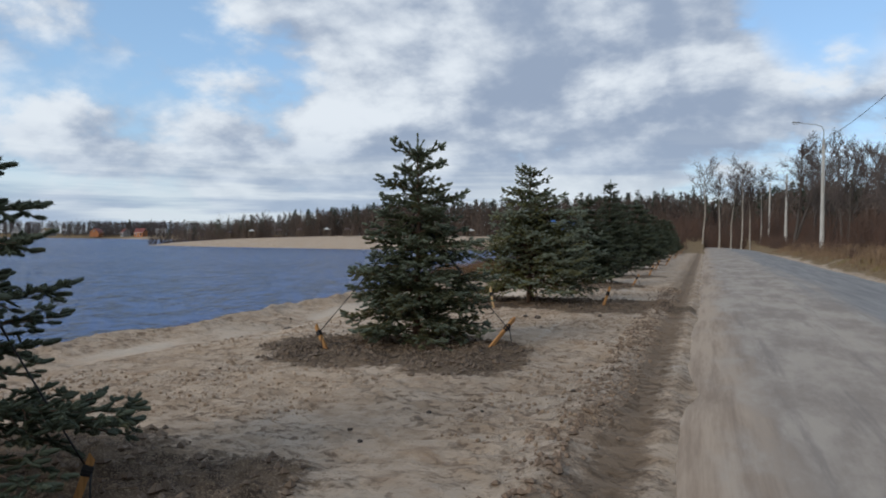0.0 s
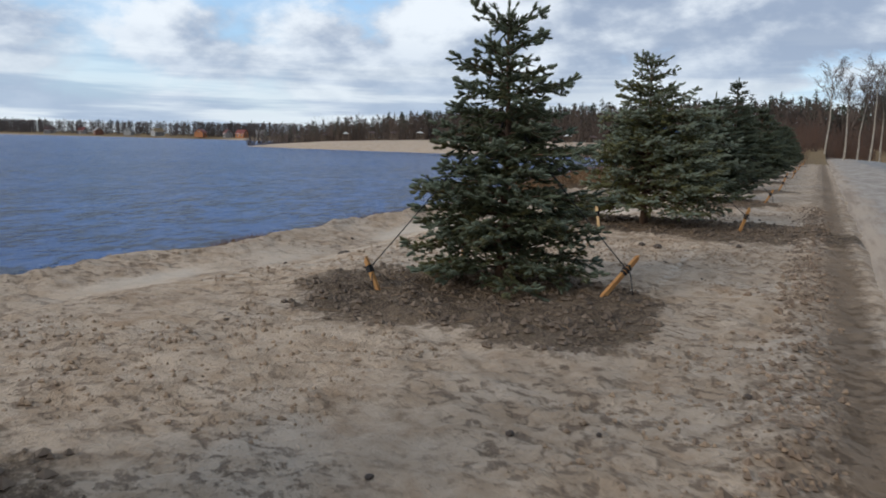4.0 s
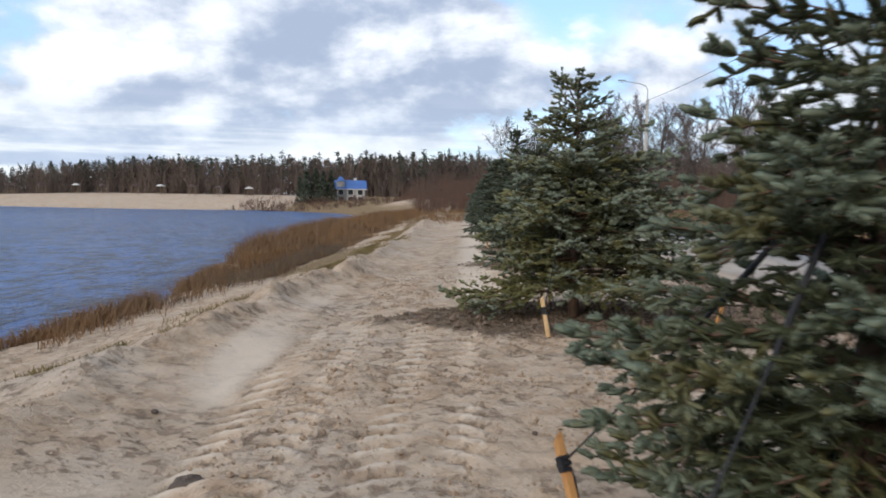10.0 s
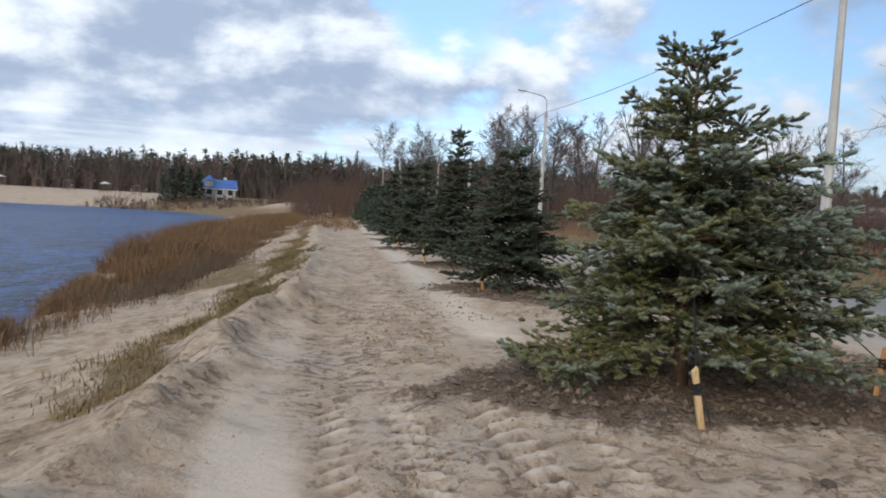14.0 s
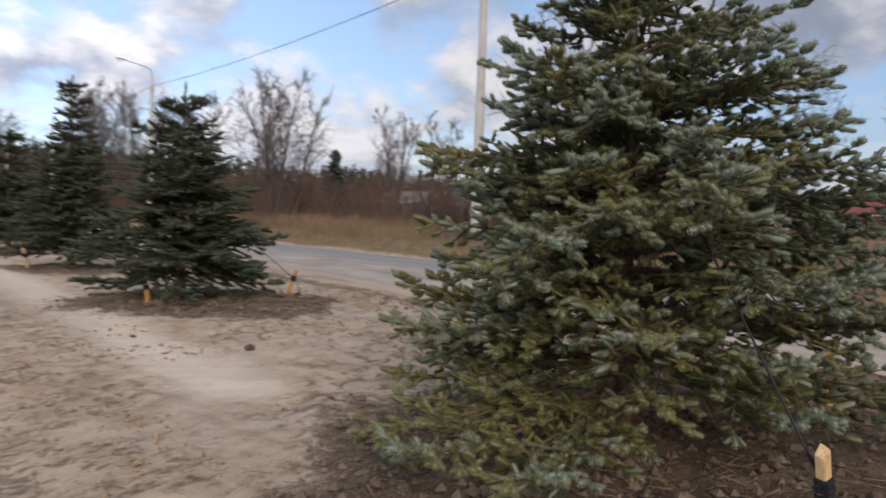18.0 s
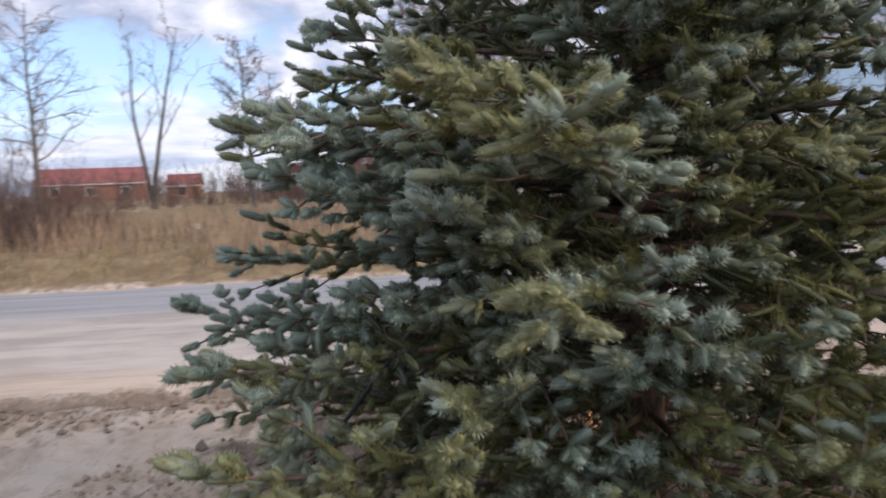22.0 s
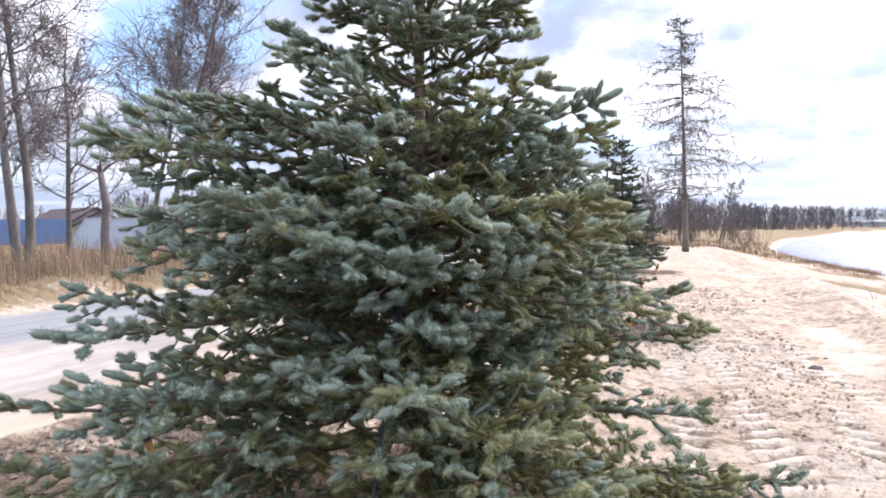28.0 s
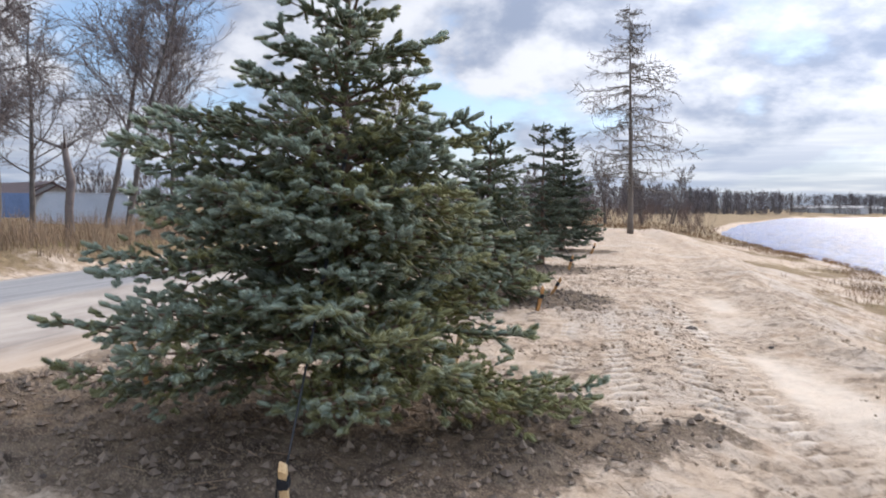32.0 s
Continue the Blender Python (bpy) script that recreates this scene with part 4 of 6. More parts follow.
stake((1.37, 0.13, 0.44), on_ground(1.14, -0.22), (0.03, 0.0, 1.8), STAKE, ORANGE, G1)
stake((-1.13, -0.89, 0.34), on_ground(-0.96, -0.92), (-0.03, -0.02, 1.9), STAKE, ORANGE, G1)
stake((-0.95, 1.02, 0.38), on_ground(-0.86, 0.86), (-0.03, 0.02, 1.8), STAKE, ORANGE, G1)
stake((-0.55, 5.67, 0.46), on_ground(-0.47, 5.66), (-0.03, 6.98, 2.05), PALE_STAKE, PALE, G1)
stake((1.87, 6.71, 0.47), on_ground(1.74, 6.62), (0.03, 7.0, 1.9), STAKE, ORANGE, G1)
stake((-0.16, 8.46, 0.27), on_ground(-0.15, 8.40), (0.0, 7.05, 1.9), PALE_STAKE, PALE, G1)
stake((-0.43, 14.15, 0.36), on_ground(-0.40, 14.10), (0.18, 14.6, 1.7), STAKE, ORANGE, G1)
stake((1.85, 14.42, 0.40), on_ground(1.68, 14.36), (0.22, 14.6, 1.7), STAKE, ORANGE, G1)
stake((0.52, -6.4, 0.28), on_ground(0.46, -6.45), (-0.17, -6.88, 1.8), STAKE, ORANGE, G1)
stake((-1.2, -6.1, 0.40), on_ground(-1.1, -6.2), (-0.22, -6.9, 1.8), STAKE, ORANGE, G1)
stake((-1.75, -13.1, 0.36), on_ground(-1.62, -13.2), (-0.65, -13.8, 1.7), STAKE, ORANGE, G1)
for k in range(4, 12):
    x, y = TREES[k]
    stake((x - 0.95, y - 0.55, height(x - 0.9, y - 0.5) + 0.38), on_ground(x - 0.86, y - 0.50), (x, y, 1.7), PALE_STAKE, "pale timber stake beside a spruce along the bank", G2)
    stake((x + 1.75, y - 0.3, height(x + 1.6, y - 0.3) + 0.40), on_ground(x + 1.58, y - 0.35), (x, y, 1.7), STAKE, "orange timber stake with strap on the road side of a spruce", G2)


def lump(x, y, size, label, mat=CLOD, flat=0.7, seed=0, name="soil_clod", kind="clod"):
    bm = bmesh.new()
    bmesh.ops.create_icosphere(bm, subdivisions=3, radius=size)
    for v in bm.verts:
        q = v.co * (1 + 0.35 * noise.noise(v.co / size * 1.6 + Vector((seed * 7.1, 0, 0))) + 0.14 * noise.noise(v.co / size * 5))
        v.co = Vector((q.x * 1.15, q.y, q.z * flat))
    ob = part(name, bm, mat, None)
    ob.location = (x, y, height(x, y) + size * flat * 0.55)
    ob.rotation_euler = (0, 0, seed)
    return tagged(ob, label, kind, "clods lying on the sand" if name == "soil_clod" else "")


lump(-2.97, 1.43, 0.085, "dark lump of soil lying on tracked sand", seed=1)
rng = np.random.default_rng(77)
for k in range(34):
    x, y = rng.uniform(-4.2, 2.8), rng.uniform(-6.5, 13.0)
    lump(x, y, rng.uniform(0.012, 0.028), "small dark clod on pale sand", seed=k + 2)
for x, y, s in ((0.55, 4.35, 0.05), (0.82, 4.15, 0.055), (-0.2, 4.6, 0.04), (1.9, 4.9, 0.04), (-0.5, 10.8, 0.05)):
    lump(x, y, s, "brown clod on pale sand", seed=s * 900)


def litter(count, seed):
    """Twigs and dead stalks scattered on the soil round the guyed spruces."""
    r = np.random.default_rng(seed)
    centre = np.repeat(np.array(TREES[:4]), count, 0)
    n = len(centre)
    a, d, b, l = r.uniform(0, 6.28, n), r.uniform(0.2, 2.1, n), r.uniform(0, 6.28, n), r.uniform(0.05, 0.22, n)
    x, y = centre[:, 0] + np.cos(a) * d * 1.1, centre[:, 1] - 0.4 + np.sin(a) * d * 0.85
    x1, y1 = x + np.cos(b) * l, y + np.sin(b) * l
    p0 = np.stack([x, y, land(x, y)[0] + 0.012], 1)
    p1 = np.stack([x1, y1, land(x1, y1)[0] + r.uniform(0.01, 0.05, n)], 1)
    v, t = rods(p0, p1, 0.0035, 0.0015, 4)
    tagged(mesh_object("twig_litter", v, t, DRY), "dry straw stalks and twigs strewn on dark soil", "twigs", kind="stuff")


litter(260, 4)


def crumbs(name, label, mat, x, y, size, seed):
    """Small angular lumps lying on the ground, too many to count."""
    r = np.random.default_rng(seed)
    n = len(x)
    z = land(x, y)[0]
    o = np.array([(1, 0, 0), (-1, 0, 0), (0, 1, 0), (0, -1, 0), (0, 0, 0.8), (0, 0, -0.8)], float)
    v = (o[None] * (0.6 + 0.8 * r.random((n, 6, 1)))) * size[:, None, None]
    a = r.uniform(0, 6.28, n)
    ca, sa = np.cos(a)[:, None], np.sin(a)[:, None]
    v = np.stack([v[..., 0] * ca - v[..., 1] * sa, v[..., 0] * sa + v[..., 1] * ca, v[..., 2]], -1) + np.stack([x, y, z + size * 0.25], 1)[:, None]
    f = np.array([(0, 2, 4), (2, 1, 4), (1, 3, 4), (3, 0, 4), (2, 0, 5), (1, 2, 5), (3, 1, 5), (0, 3, 5)])
    t = f[None] + (np.arange(n) * 6)[:, None, None]
    tagged(mesh_object(name, v.reshape(-1, 3), t.reshape(-1, 3), mat), label, "crumbs", kind="stuff")


r = np.random.default_rng(8)
x, y = r.uniform(-3.2, 3.2, 30000), r.uniform(-8.2, 15.5, 30000)
keep = land(x, y)[1] > 0.35 + 0.3 * r.random(len(x))
x, y = x[keep], y[keep]
crumbs("soil_crumbs", "crumbled dark soil round the planted spruces", material("crumbly soil", (0.12, 0.088, 0.065), (0.20, 0.15, 0.11), 3, 50, 0.5, 0.01), x, y, 0.008 + 0.036 * r.random(len(x)) ** 3, 3)
x, y = r.uniform(-4.6, 3.2, 30000), r.uniform(-8.5, 14, 30000)
keep = (fractal(x * 0.8, y * 0.8, 19, 3) > 0.04) & (land(x, y)[1] < 0.2) & (np.abs(x + 3.72) > 0.7)
x, y = x[keep], y[keep]
crumbs("sand_crumbs", "small crumbs of damp sand kicked over the track", material("damp sand crumbs", (0.36, 0.26, 0.175), (0.26, 0.185, 0.125), 3, 50, 0.5, 0.01), x, y, 0.006 + 0.02 * r.random(len(x)) ** 3, 4)
y = r.uniform(-8, 14, 1800)
x = 2.85 + r.normal(0, 0.16, len(y))
crumbs("edge_crumbs", "clods of damp sand along the road edge", material("road edge sand", (0.24, 0.17, 0.12), (0.17, 0.125, 0.09), 3, 50, 0.5, 0.01), x, y, 0.01 + 0.03 * r.random(len(x)) ** 2, 5)
y = r.uniform(-6, 22, 900)
x = berm_line(y) + r.normal(0, 0.24, len(y))
crumbs("berm_crumbs", "crumbs of sand along the crest of the berm", material("berm sand crumbs", (0.45, 0.36, 0.27), (0.34, 0.26, 0.19), 3, 50, 0.5, 0.01), x, y, 0.004 + 0.016 * r.random(len(x)) ** 2, 6)

# ---- lamp posts and wires ----
POLES = [(12.6, 22.6), (12.6, 56.2), (13.1, 90.0), (13.6, 122.0), (13.9, 152.0)]
POLE_TOP = 9.2


def pole(x, y, lamp_arm):
    root = new("utility_pole")
    root.location = (x, y, height(x, y) - 0.1)
    z = np.linspace(0, POLE_TOP, 8)
    verts, tris = tube(np.stack([0.004 * z, 0 * z, z], 1), np.interp(z, [0, POLE_TOP], [0.185, 0.105]), 8)
    mesh_object("shaft", verts, tris, CONCRETE, root)
    part("collar", box((0.26, 0.26, 0.10), (0.035, 0, POLE_TOP - 0.35), 0.01), STEEL, root, "steel band")
    part("insulator", box((0.05, 0.30, 0.07), (0.035, 0, POLE_TOP - 0.18), 0.012), STEEL, root)
    if lamp_arm:
        v, t = tube([(0.03, 0, POLE_TOP - 0.6), (0.03, 0, POLE_TOP + 0.75), (-0.12, 0, POLE_TOP + 1.05), (-0.55, 0, POLE_TOP + 1.22), (-1.75, 0, POLE_TOP + 1.42)], 0.032, 6)
        mesh_object("arm", v, t, STEEL, root, smooth=True)
        head = part("lamp_head", box((0.62, 0.16, 0.09), (-2.0, 0, POLE_TOP + 1.46), 0.03, pose(0, 0, 0, 0, 4, 0)), STEEL, root, "grey street lamp head")
        part("lens", box((0.40, 0.12, 0.02), (-2.06, 0, POLE_TOP + 1.33), 0.005, pose(0, 0, 0, 0, 4, 0)), CONCRETE, head)
    return tagged(root, "grey concrete pole with a street lamp arm" if lamp_arm else "grey tapered concrete pole beside the road", "pole", "poles along the road")


for k, (x, y) in enumerate(POLES):
    pole(x, y, k == 1)


def wire(a, b, sag):
    s = np.linspace(0, 1, 17)
    pts = [(a[0] + (b[0] - a[0]) * u + 0.03, a[1] + (b[1] - a[1]) * u, POLE_TOP + 0.25 - sag * math.sin(math.pi * u)) for u in s]
    v, t = tube(pts, 0.016, 5)
    tagged(mesh_object("overhead_wire", v, t, WIRE, smooth=True), "thin black overhead cable between concrete poles", "cable", "overhead cables")


for a, b in ((0, 1), (1, 2), (2, 3)):
    wire(POLES[a], POLES[b], 0.35)

# ---- leafless trees ----


def bare_skeleton(rng, tall, girth, clear=0.3, limbs=16, spread=0.75, twigs=8, fine=5, droop=0.0, lean=(0, 0), forks=1, taper=1.0):
    """Rods of a leafless tree: trunk first, then the branches."""
    trunk, rest = [], []

    def run(p, d, length, r, steps, up, store, wander=0.12):
        line = [np.array(p, float)]
        for k in range(steps):
            d = unit(d + rng.normal(0, wander, 3) + np.array((0, 0, up)))
            q = line[-1] + d * length / steps
            store.append((line[-1], q, r * (1 - 0.85 * k / steps), r * (1 - 0.85 * (k + 1) / steps)))
            line.append(q)
        return np.array(line)

    for f in range(forks):
        d0 = unit(np.array((lean[0] + (rng.normal(0, 0.16) if forks > 1 else 0), lean[1] + (rng.normal(0, 0.16) if forks > 1 else 0), 1.0)))
        stem = run((rng.normal(0, 0.12) * (forks > 1), rng.normal(0, 0.12) * (forks > 1), -0.1), d0, tall * rng.uniform(0.9, 1.0), girth, 10, 0.03, trunk, 0.05)
        for k in range(limbs):
            h = clear + (0.97 - clear) * (k + rng.random()) / limbs
            j = min(9, int(h * 10))
            o = stem[j] + (stem[j + 1] - stem[j]) * (h * 10 - j)
            a = rng.uniform(0, 6.28)
            out = np.array((math.cos(a), math.sin(a), 0))
            size = tall * 0.34 * (1 - taper * (h - clear) * 0.9) * rng.uniform(0.6, 1.1)
            limb = run(o, unit(out * spread + np.array((0, 0, 1 - spread * 0.6))), size, girth * 0.42 * (1 - 0.7 * h), 5, 0.10 - droop, rest, 0.16)
            for m in range(twigs):
                i = rng.integers(1, 5)
                o2 = limb[i] + (limb[i + 1] - limb[i]) * rng.random() if i < 5 else limb[-1]
                along = unit(limb[min(i + 1, 5)] - limb[i])
                tw = run(o2, unit(along + rng.normal(0, 0.55, 3)), size * rng.uniform(0.3, 0.55), girth * 0.14, 3, 0.06 - droop, rest, 0.2)
                for g in range(fine):
                    e = rng.integers(0, 3)
                    o3 = tw[e] + (tw[e + 1] - tw[e]) * rng.random()
                    run(o3, unit(tw[e + 1] - tw[e] + rng.normal(0, 0.6, 3)), size * rng.uniform(0.14, 0.28), girth * 0.06, 2, 0.03 - droop, rest, 0.25)
    return trunk, rest


def packed(segments, sides, least=0.0):
    p0, p1, r0, r1 = (np.array(c) for c in zip(*segments))
    return rods(p0, p1, np.maximum(r0, least), np.maximum(r1, least), sides)


def bare_tree(x, y, seed, tall, label, bark=GREY_BARK, twig=TWIG, girth=None, group="leafless roadside trees", least=0.008, name="bare_tree", category="bare tree", **shape):
    rng = np.random.default_rng(seed)
    trunk, rest = bare_skeleton(rng, tall, girth or tall * 0.014, **shape)
    root = new(name)
    root.location = (x, y, height(x, y))
    v, t = packed(trunk, 8)
    mesh_object("trunk", v, t, bark, root, smooth=True)
    v, t = packed(rest, 3, least)
    mesh_object("crown", v, t, twig, root, "bare twigs")
    return tagged(root, label, category, group)


BROAD = "leafless grey-brown tree standing in dry grass"
PALE_BIRCH = "leafless birch with a pale trunk beyond the road"
bare_tree(23.4, 27.5, 1, 12.5, "tall leafless pale-barked tree with wide arching branches", BIRCH, TWIG, limbs=18, clear=0.28, spread=0.9, twigs=6, fine=5, girth=0.19)
bare_tree(16.1, 44.6, 2, 9.3, BROAD, limbs=16, forks=3, clear=0.2, spread=0.6)
bare_tree(18.7, 48.8, 3, 9.6, BROAD, limbs=15, forks=3, clear=0.2, spread=0.6)
bare_tree(27.2, 48.3, 4, 8.3, BROAD, limbs=15, forks=2, clear=0.22, spread=0.65)
bare_tree(30.4, 45.8, 5, 8.2, BROAD, limbs=15, forks=2, clear=0.22, spread=0.65)
bare_tree(28.5, 50.5, 6, 8.4, BROAD, limbs=14, forks=2, clear=0.2, spread=0.65)
bare_tree(34.8, 32.5, 7, 8.0, BROAD, limbs=15, clear=0.25, spread=0.7)
bare_tree(32.1, 27.3, 8, 9.2, BROAD, limbs=16, clear=0.25, spread=0.6)
bare_tree(29.5, 30.0, 9, 7.0, BROAD, limbs=14, clear=0.2, spread=0.7)
bare_tree(32.6, 21.9, 10, 9.5, "dark leafless tree with dense short branches", GREY_BARK, TWIG, limbs=34, clear=0.22, spread=0.95, twigs=5, fine=4, taper=0.7)
bare_tree(34.7, 17.5, 11, 9.2, "leafless tree with a forked trunk near the houses", limbs=7, forks=2, clear=0.4, spread=0.55, twigs=4, fine=3)
bare_tree(33.5, 12.6, 12, 8.6, BROAD, limbs=22, twigs=9, fine=6, clear=0.26, spread=0.9)
bare_tree(29.9, 4.2, 13, 13.5, PALE_BIRCH, BIRCH, TWIG, limbs=26, twigs=8, clear=0.25, spread=0.75, droop=0.02)
bare_tree(33.6, 2.0, 14, 13.0, PALE_BIRCH, BIRCH, TWIG, limbs=20, clear=0.25, spread=0.7)
bare_tree(27.5, 2.2, 15, 13.0, PALE_BIRCH, BIRCH, TWIG, limbs=20, clear=0.3, spread=0.7)
bare_tree(26.0, -3.5, 16, 12.0, PALE_BIRCH, BIRCH, TWIG, limbs=20, clear=0.25, spread=0.75)
bare_tree(27.3, -0.1, 25, 7.0, "slender dark leafless tree near the birches", limbs=18, clear=0.3, spread=0.7)
bare_tree(31.0, 0.4, 26, 12.5, PALE_BIRCH, BIRCH, TWIG, limbs=20, clear=0.25, spread=0.6)
bare_tree(24.0, -7.0, 17, 11.0, BROAD, limbs=18, clear=0.22, spread=0.75)
bare_tree(14.3, -5.3, 18, 10.5, "large leafless tree with long spreading branches by the road", limbs=20, forks=2, clear=0.24, spread=0.95, twigs=11, fine=7, girth=0.13)
bare_tree(16.3, -9.2, 19, 8.6, "slender leafless tree with level branches", limbs=26, twigs=8, fine=6, clear=0.2, spread=1.0, girth=0.10)
bare_tree(16.5, -14.5, 20, 12.5, "leaning leafless tree with upswept branches", limbs=24, twigs=11, fine=8, clear=0.24, spread=0.55, lean=(-0.22, 0.05), girth=0.13)
bare_tree(18.4, -15.8, 21, 12.0, "leaning leafless tree with upswept branches", limbs=24, twigs=11, fine=8, clear=0.24, spread=0.55, lean=(-0.3, 0.0), girth=0.12)
bare_tree(17.4, -19.0, 22, 12.5, "leaning leafless tree with upswept branches", limbs=26, twigs=11, fine=8, clear=0.22, spread=0.6, lean=(-0.12, 0.0), girth=0.13)
bare_tree(13.6, -44.0, 23, 13.5, PALE_BIRCH, BIRCH, TWIG, limbs=24, clear=0.2, spread=0.6)
bare_tree(15.5, -30.0, 24, 10.0, BROAD, limbs=18, clear=0.25, spread=0.7)
for k, (x, y, tall) in enumerate(((1.5, -62, 6.5), (-3.0, -70, 7.5), (-7.5, -78, 7.0), (4.5, -58, 6.0), (-12, -92, 8.5), (-5.5, -66, 5.5))):
    bare_tree(x, y, 80 + k, tall, "leafless brown tree by the lake shore", limbs=16, forks=2, clear=0.15, spread=0.6, least=0.014, group="bare trees by the lake shore")
for k, (x, y, tall) in enumerate(((12.5, 76, 12.5), (15.0, 80, 12.0), (16.5, 72, 11.5), (17.5, 86, 13), (15.8, 66, 10), (19, 62, 10), (20.5, 69, 9.5))):
    bare_tree(x, y, 30 + k, tall, BROAD, limbs=16, forks=2, clear=0.3, spread=0.6, least=0.012, group="bare trees along the far road")
for k, (x, y) in enumerate(((5.6, 100), (7.2, 103), (8.4, 99), (9.7, 102), (11.3, 106), (3.4, 108))):
    bare_tree(x, y, 40 + k, 9.5 + (k % 3), "slim leafless birch with a white trunk", BIRCH, TWIG, limbs=14, clear=0.55, spread=0.45, girth=0.13, least=0.014, group="birches at the bend of the road")


def snag(x, y):
    root = new("dead_trunk")
    root.location = (x, y, height(x, y))
    v, t = tube([(0, 0, -0.1), (0.02, 0, 0.9), (-0.10, 0.03, 1.7), (0.06, 0.02, 2.4), (0.16, 0, 2.9)], [0.15, 0.125, 0.13, 0.10, 0.08], 9)
    mesh_object("trunk", v, t, TWIG, root, smooth=True)
    rng = np.random.default_rng(9)
    for a, l, r in ((0.4, 1.1, 0.05), (2.6, 0.9, 0.045), (3.9, 1.3, 0.05), (5.3, 0.7, 0.03)):
        p = np.array((0.12, 0, 2.7))
        d = np.array((math.cos(a) * 0.8, math.sin(a) * 0.8, 0.5))
        line = [p]
        for k in range(4):
            d = unit(d + rng.normal(0, 0.2, 3) + np.array((0, 0, 0.12)))
            line.append(line[-1] + d * l / 4)
        v, t = tube(line, [r * (1 - k / 5) for k in range(5)], 6)
        mesh_object("branch", v, t, TWIG, root, smooth=True)
    tagged(root, "crooked broken dead trunk with stubby branches", "dead tree")


snag(13.93, -7.94)


def larch(x, y, tall):
    rng = np.random.default_rng(4)
    root = new("larch_tree")
    root.location = (x, y, height(x, y))
    z = np.linspace(-0.2, tall, 12)
    lean = lambda h: 0.35 * (h / tall) ** 1.3
    v, t = tube(np.stack([lean(np.maximum(z, 0)), 0 * z, z], 1), 0.17 * (1 - z / tall * 0.93) + 0.05 * np.exp(-np.maximum(z, 0) * 2), 9)
    mesh_object("trunk", v, t, LARCH, root, "grey-brown trunk", smooth=True)
    rest = []
    for k in range(84):
        h = tall * (0.20 + 0.78 * (k + rng.random()) / 84)
        a = rng.uniform(0, 6.28)
        size = np.interp(h / tall, [0.2, 0.38, 0.6, 0.85, 1], [2.6, 4.3, 3.6, 1.9, 0.5]) * rng.uniform(0.6, 1.1)
        d = unit(np.array((math.cos(a), math.sin(a), rng.uniform(-0.05, 0.30))))
        p = np.array((lean(h), 0, h))
        for s in range(6):
            d = unit(d + rng.normal(0, 0.08, 3) + np.array((0, 0, -0.10 if s < 3 else 0.10)))
            q = p + d * size / 6
            rest.append((p, q, 0.035 * (1 - s / 7), 0.035 * (1 - (s + 1) / 7)))
            for m in range(3):
                o = p + (q - p) * rng.random()
                e = unit(d * 0.6 + rng.normal(0, 0.5, 3) + np.array((0, 0, -0.35)))
                w = o + e * size * rng.uniform(0.10, 0.22)
                rest.append((o, w, 0.014, 0.010))
                for g in range(2):
                    rest.append((o + (w - o) * rng.random(), w + rng.normal(0, 0.16, 3), 0.011, 0.008))
            p = q
    v, t = packed(rest, 3, 0.006)
    mesh_object("crown", v, t, LARCH, root, "bare drooping branches")
    tagged(root, "tall bare larch on a sand mound by the lake", "larch tree")


larch(-3.9, -34.0, 13.6)

# ---- grass, reeds and thickets ----


def blades(name, label, category, mat, x, y, tall, wide, seed, lean=0.25, pairs=True):
    """Standing stalks at the given places, one piece of uncounted growth."""
    r = np.random.default_rng(seed)
    n = len(x)
    z = land(x, y)[0] - 0.02
    a, b = r.uniform(0, 6.28, n), r.uniform(0, 6.28, n)
    base = np.stack([x, y, z], 1)
    side = np.stack([np.cos(a), np.sin(a), 0 * a], 1) * (wide * 0.5)[:, None] if np.ndim(wide) else np.stack([np.cos(a), np.sin(a), 0 * a], 1) * wide * 0.5
    bend = np.stack([np.cos(b), np.sin(b), 0 * b], 1) * (tall * r.uniform(0.02, lean, n))[:, None]
    mid = base + bend * 0.35 + np.array((0, 0, 1.0)) * (tall * 0.6)[:, None]
    tip = base + bend + np.array((0, 0, 1.0)) * tall[:, None]
    verts = np.stack([base - side, base + side, mid - side * 0.8, mid + side * 0.8, tip], 1).reshape(-1, 3)
    k = np.arange(n)[:, None] * 5
    tris = np.concatenate([k + [0, 1, 3], k + [0, 3, 2], k + [2, 3, 4]])
    return tagged(mesh_object(name, verts, tris, mat), label, category, kind="stuff")


r = np.random.default_rng(12)
# rusty reeds along the water's edge
y = 15 + 83 * r.random(60000) ** 1.35
edge = np.interp(y, [p[1] for p in SHORE[:11]], [p[0] for p in SHORE[:11]])
inner = np.interp(y, [14.5, 16, 18, 19.5, 24, 34, 60, 98], [-9.4, -9.0, -7.9, -6.9, -6.4, -6.0, -5.9, -6.2])
x = edge + 0.2 + np.maximum(inner - edge - 0.2, 0.2) * r.random(len(y))
keep = (fractal(x * 0.6, y * 0.4, 3, 3) > -0.16) & (y > 18.5 + 2.2 * (-7.5 - x) + 2.5 * fractal(x * 0.7, y * 0.3, 5, 2))
x, y = x[keep], y[keep]
blades("reeds", "dense rusty-brown dry reeds at the lake edge", "reeds", REED, x, y, r.uniform(0.42, 0.9, len(x)) * (1 + 1.1 * fractal(x * 0.5, y * 0.35, 9, 3)) * (0.25 + 0.75 * ease(inner[keep] - x, 0, 1.8)) * (0.55 + 0.45 * ease(y, 18, 30)), 0.02, 1, 1.0)
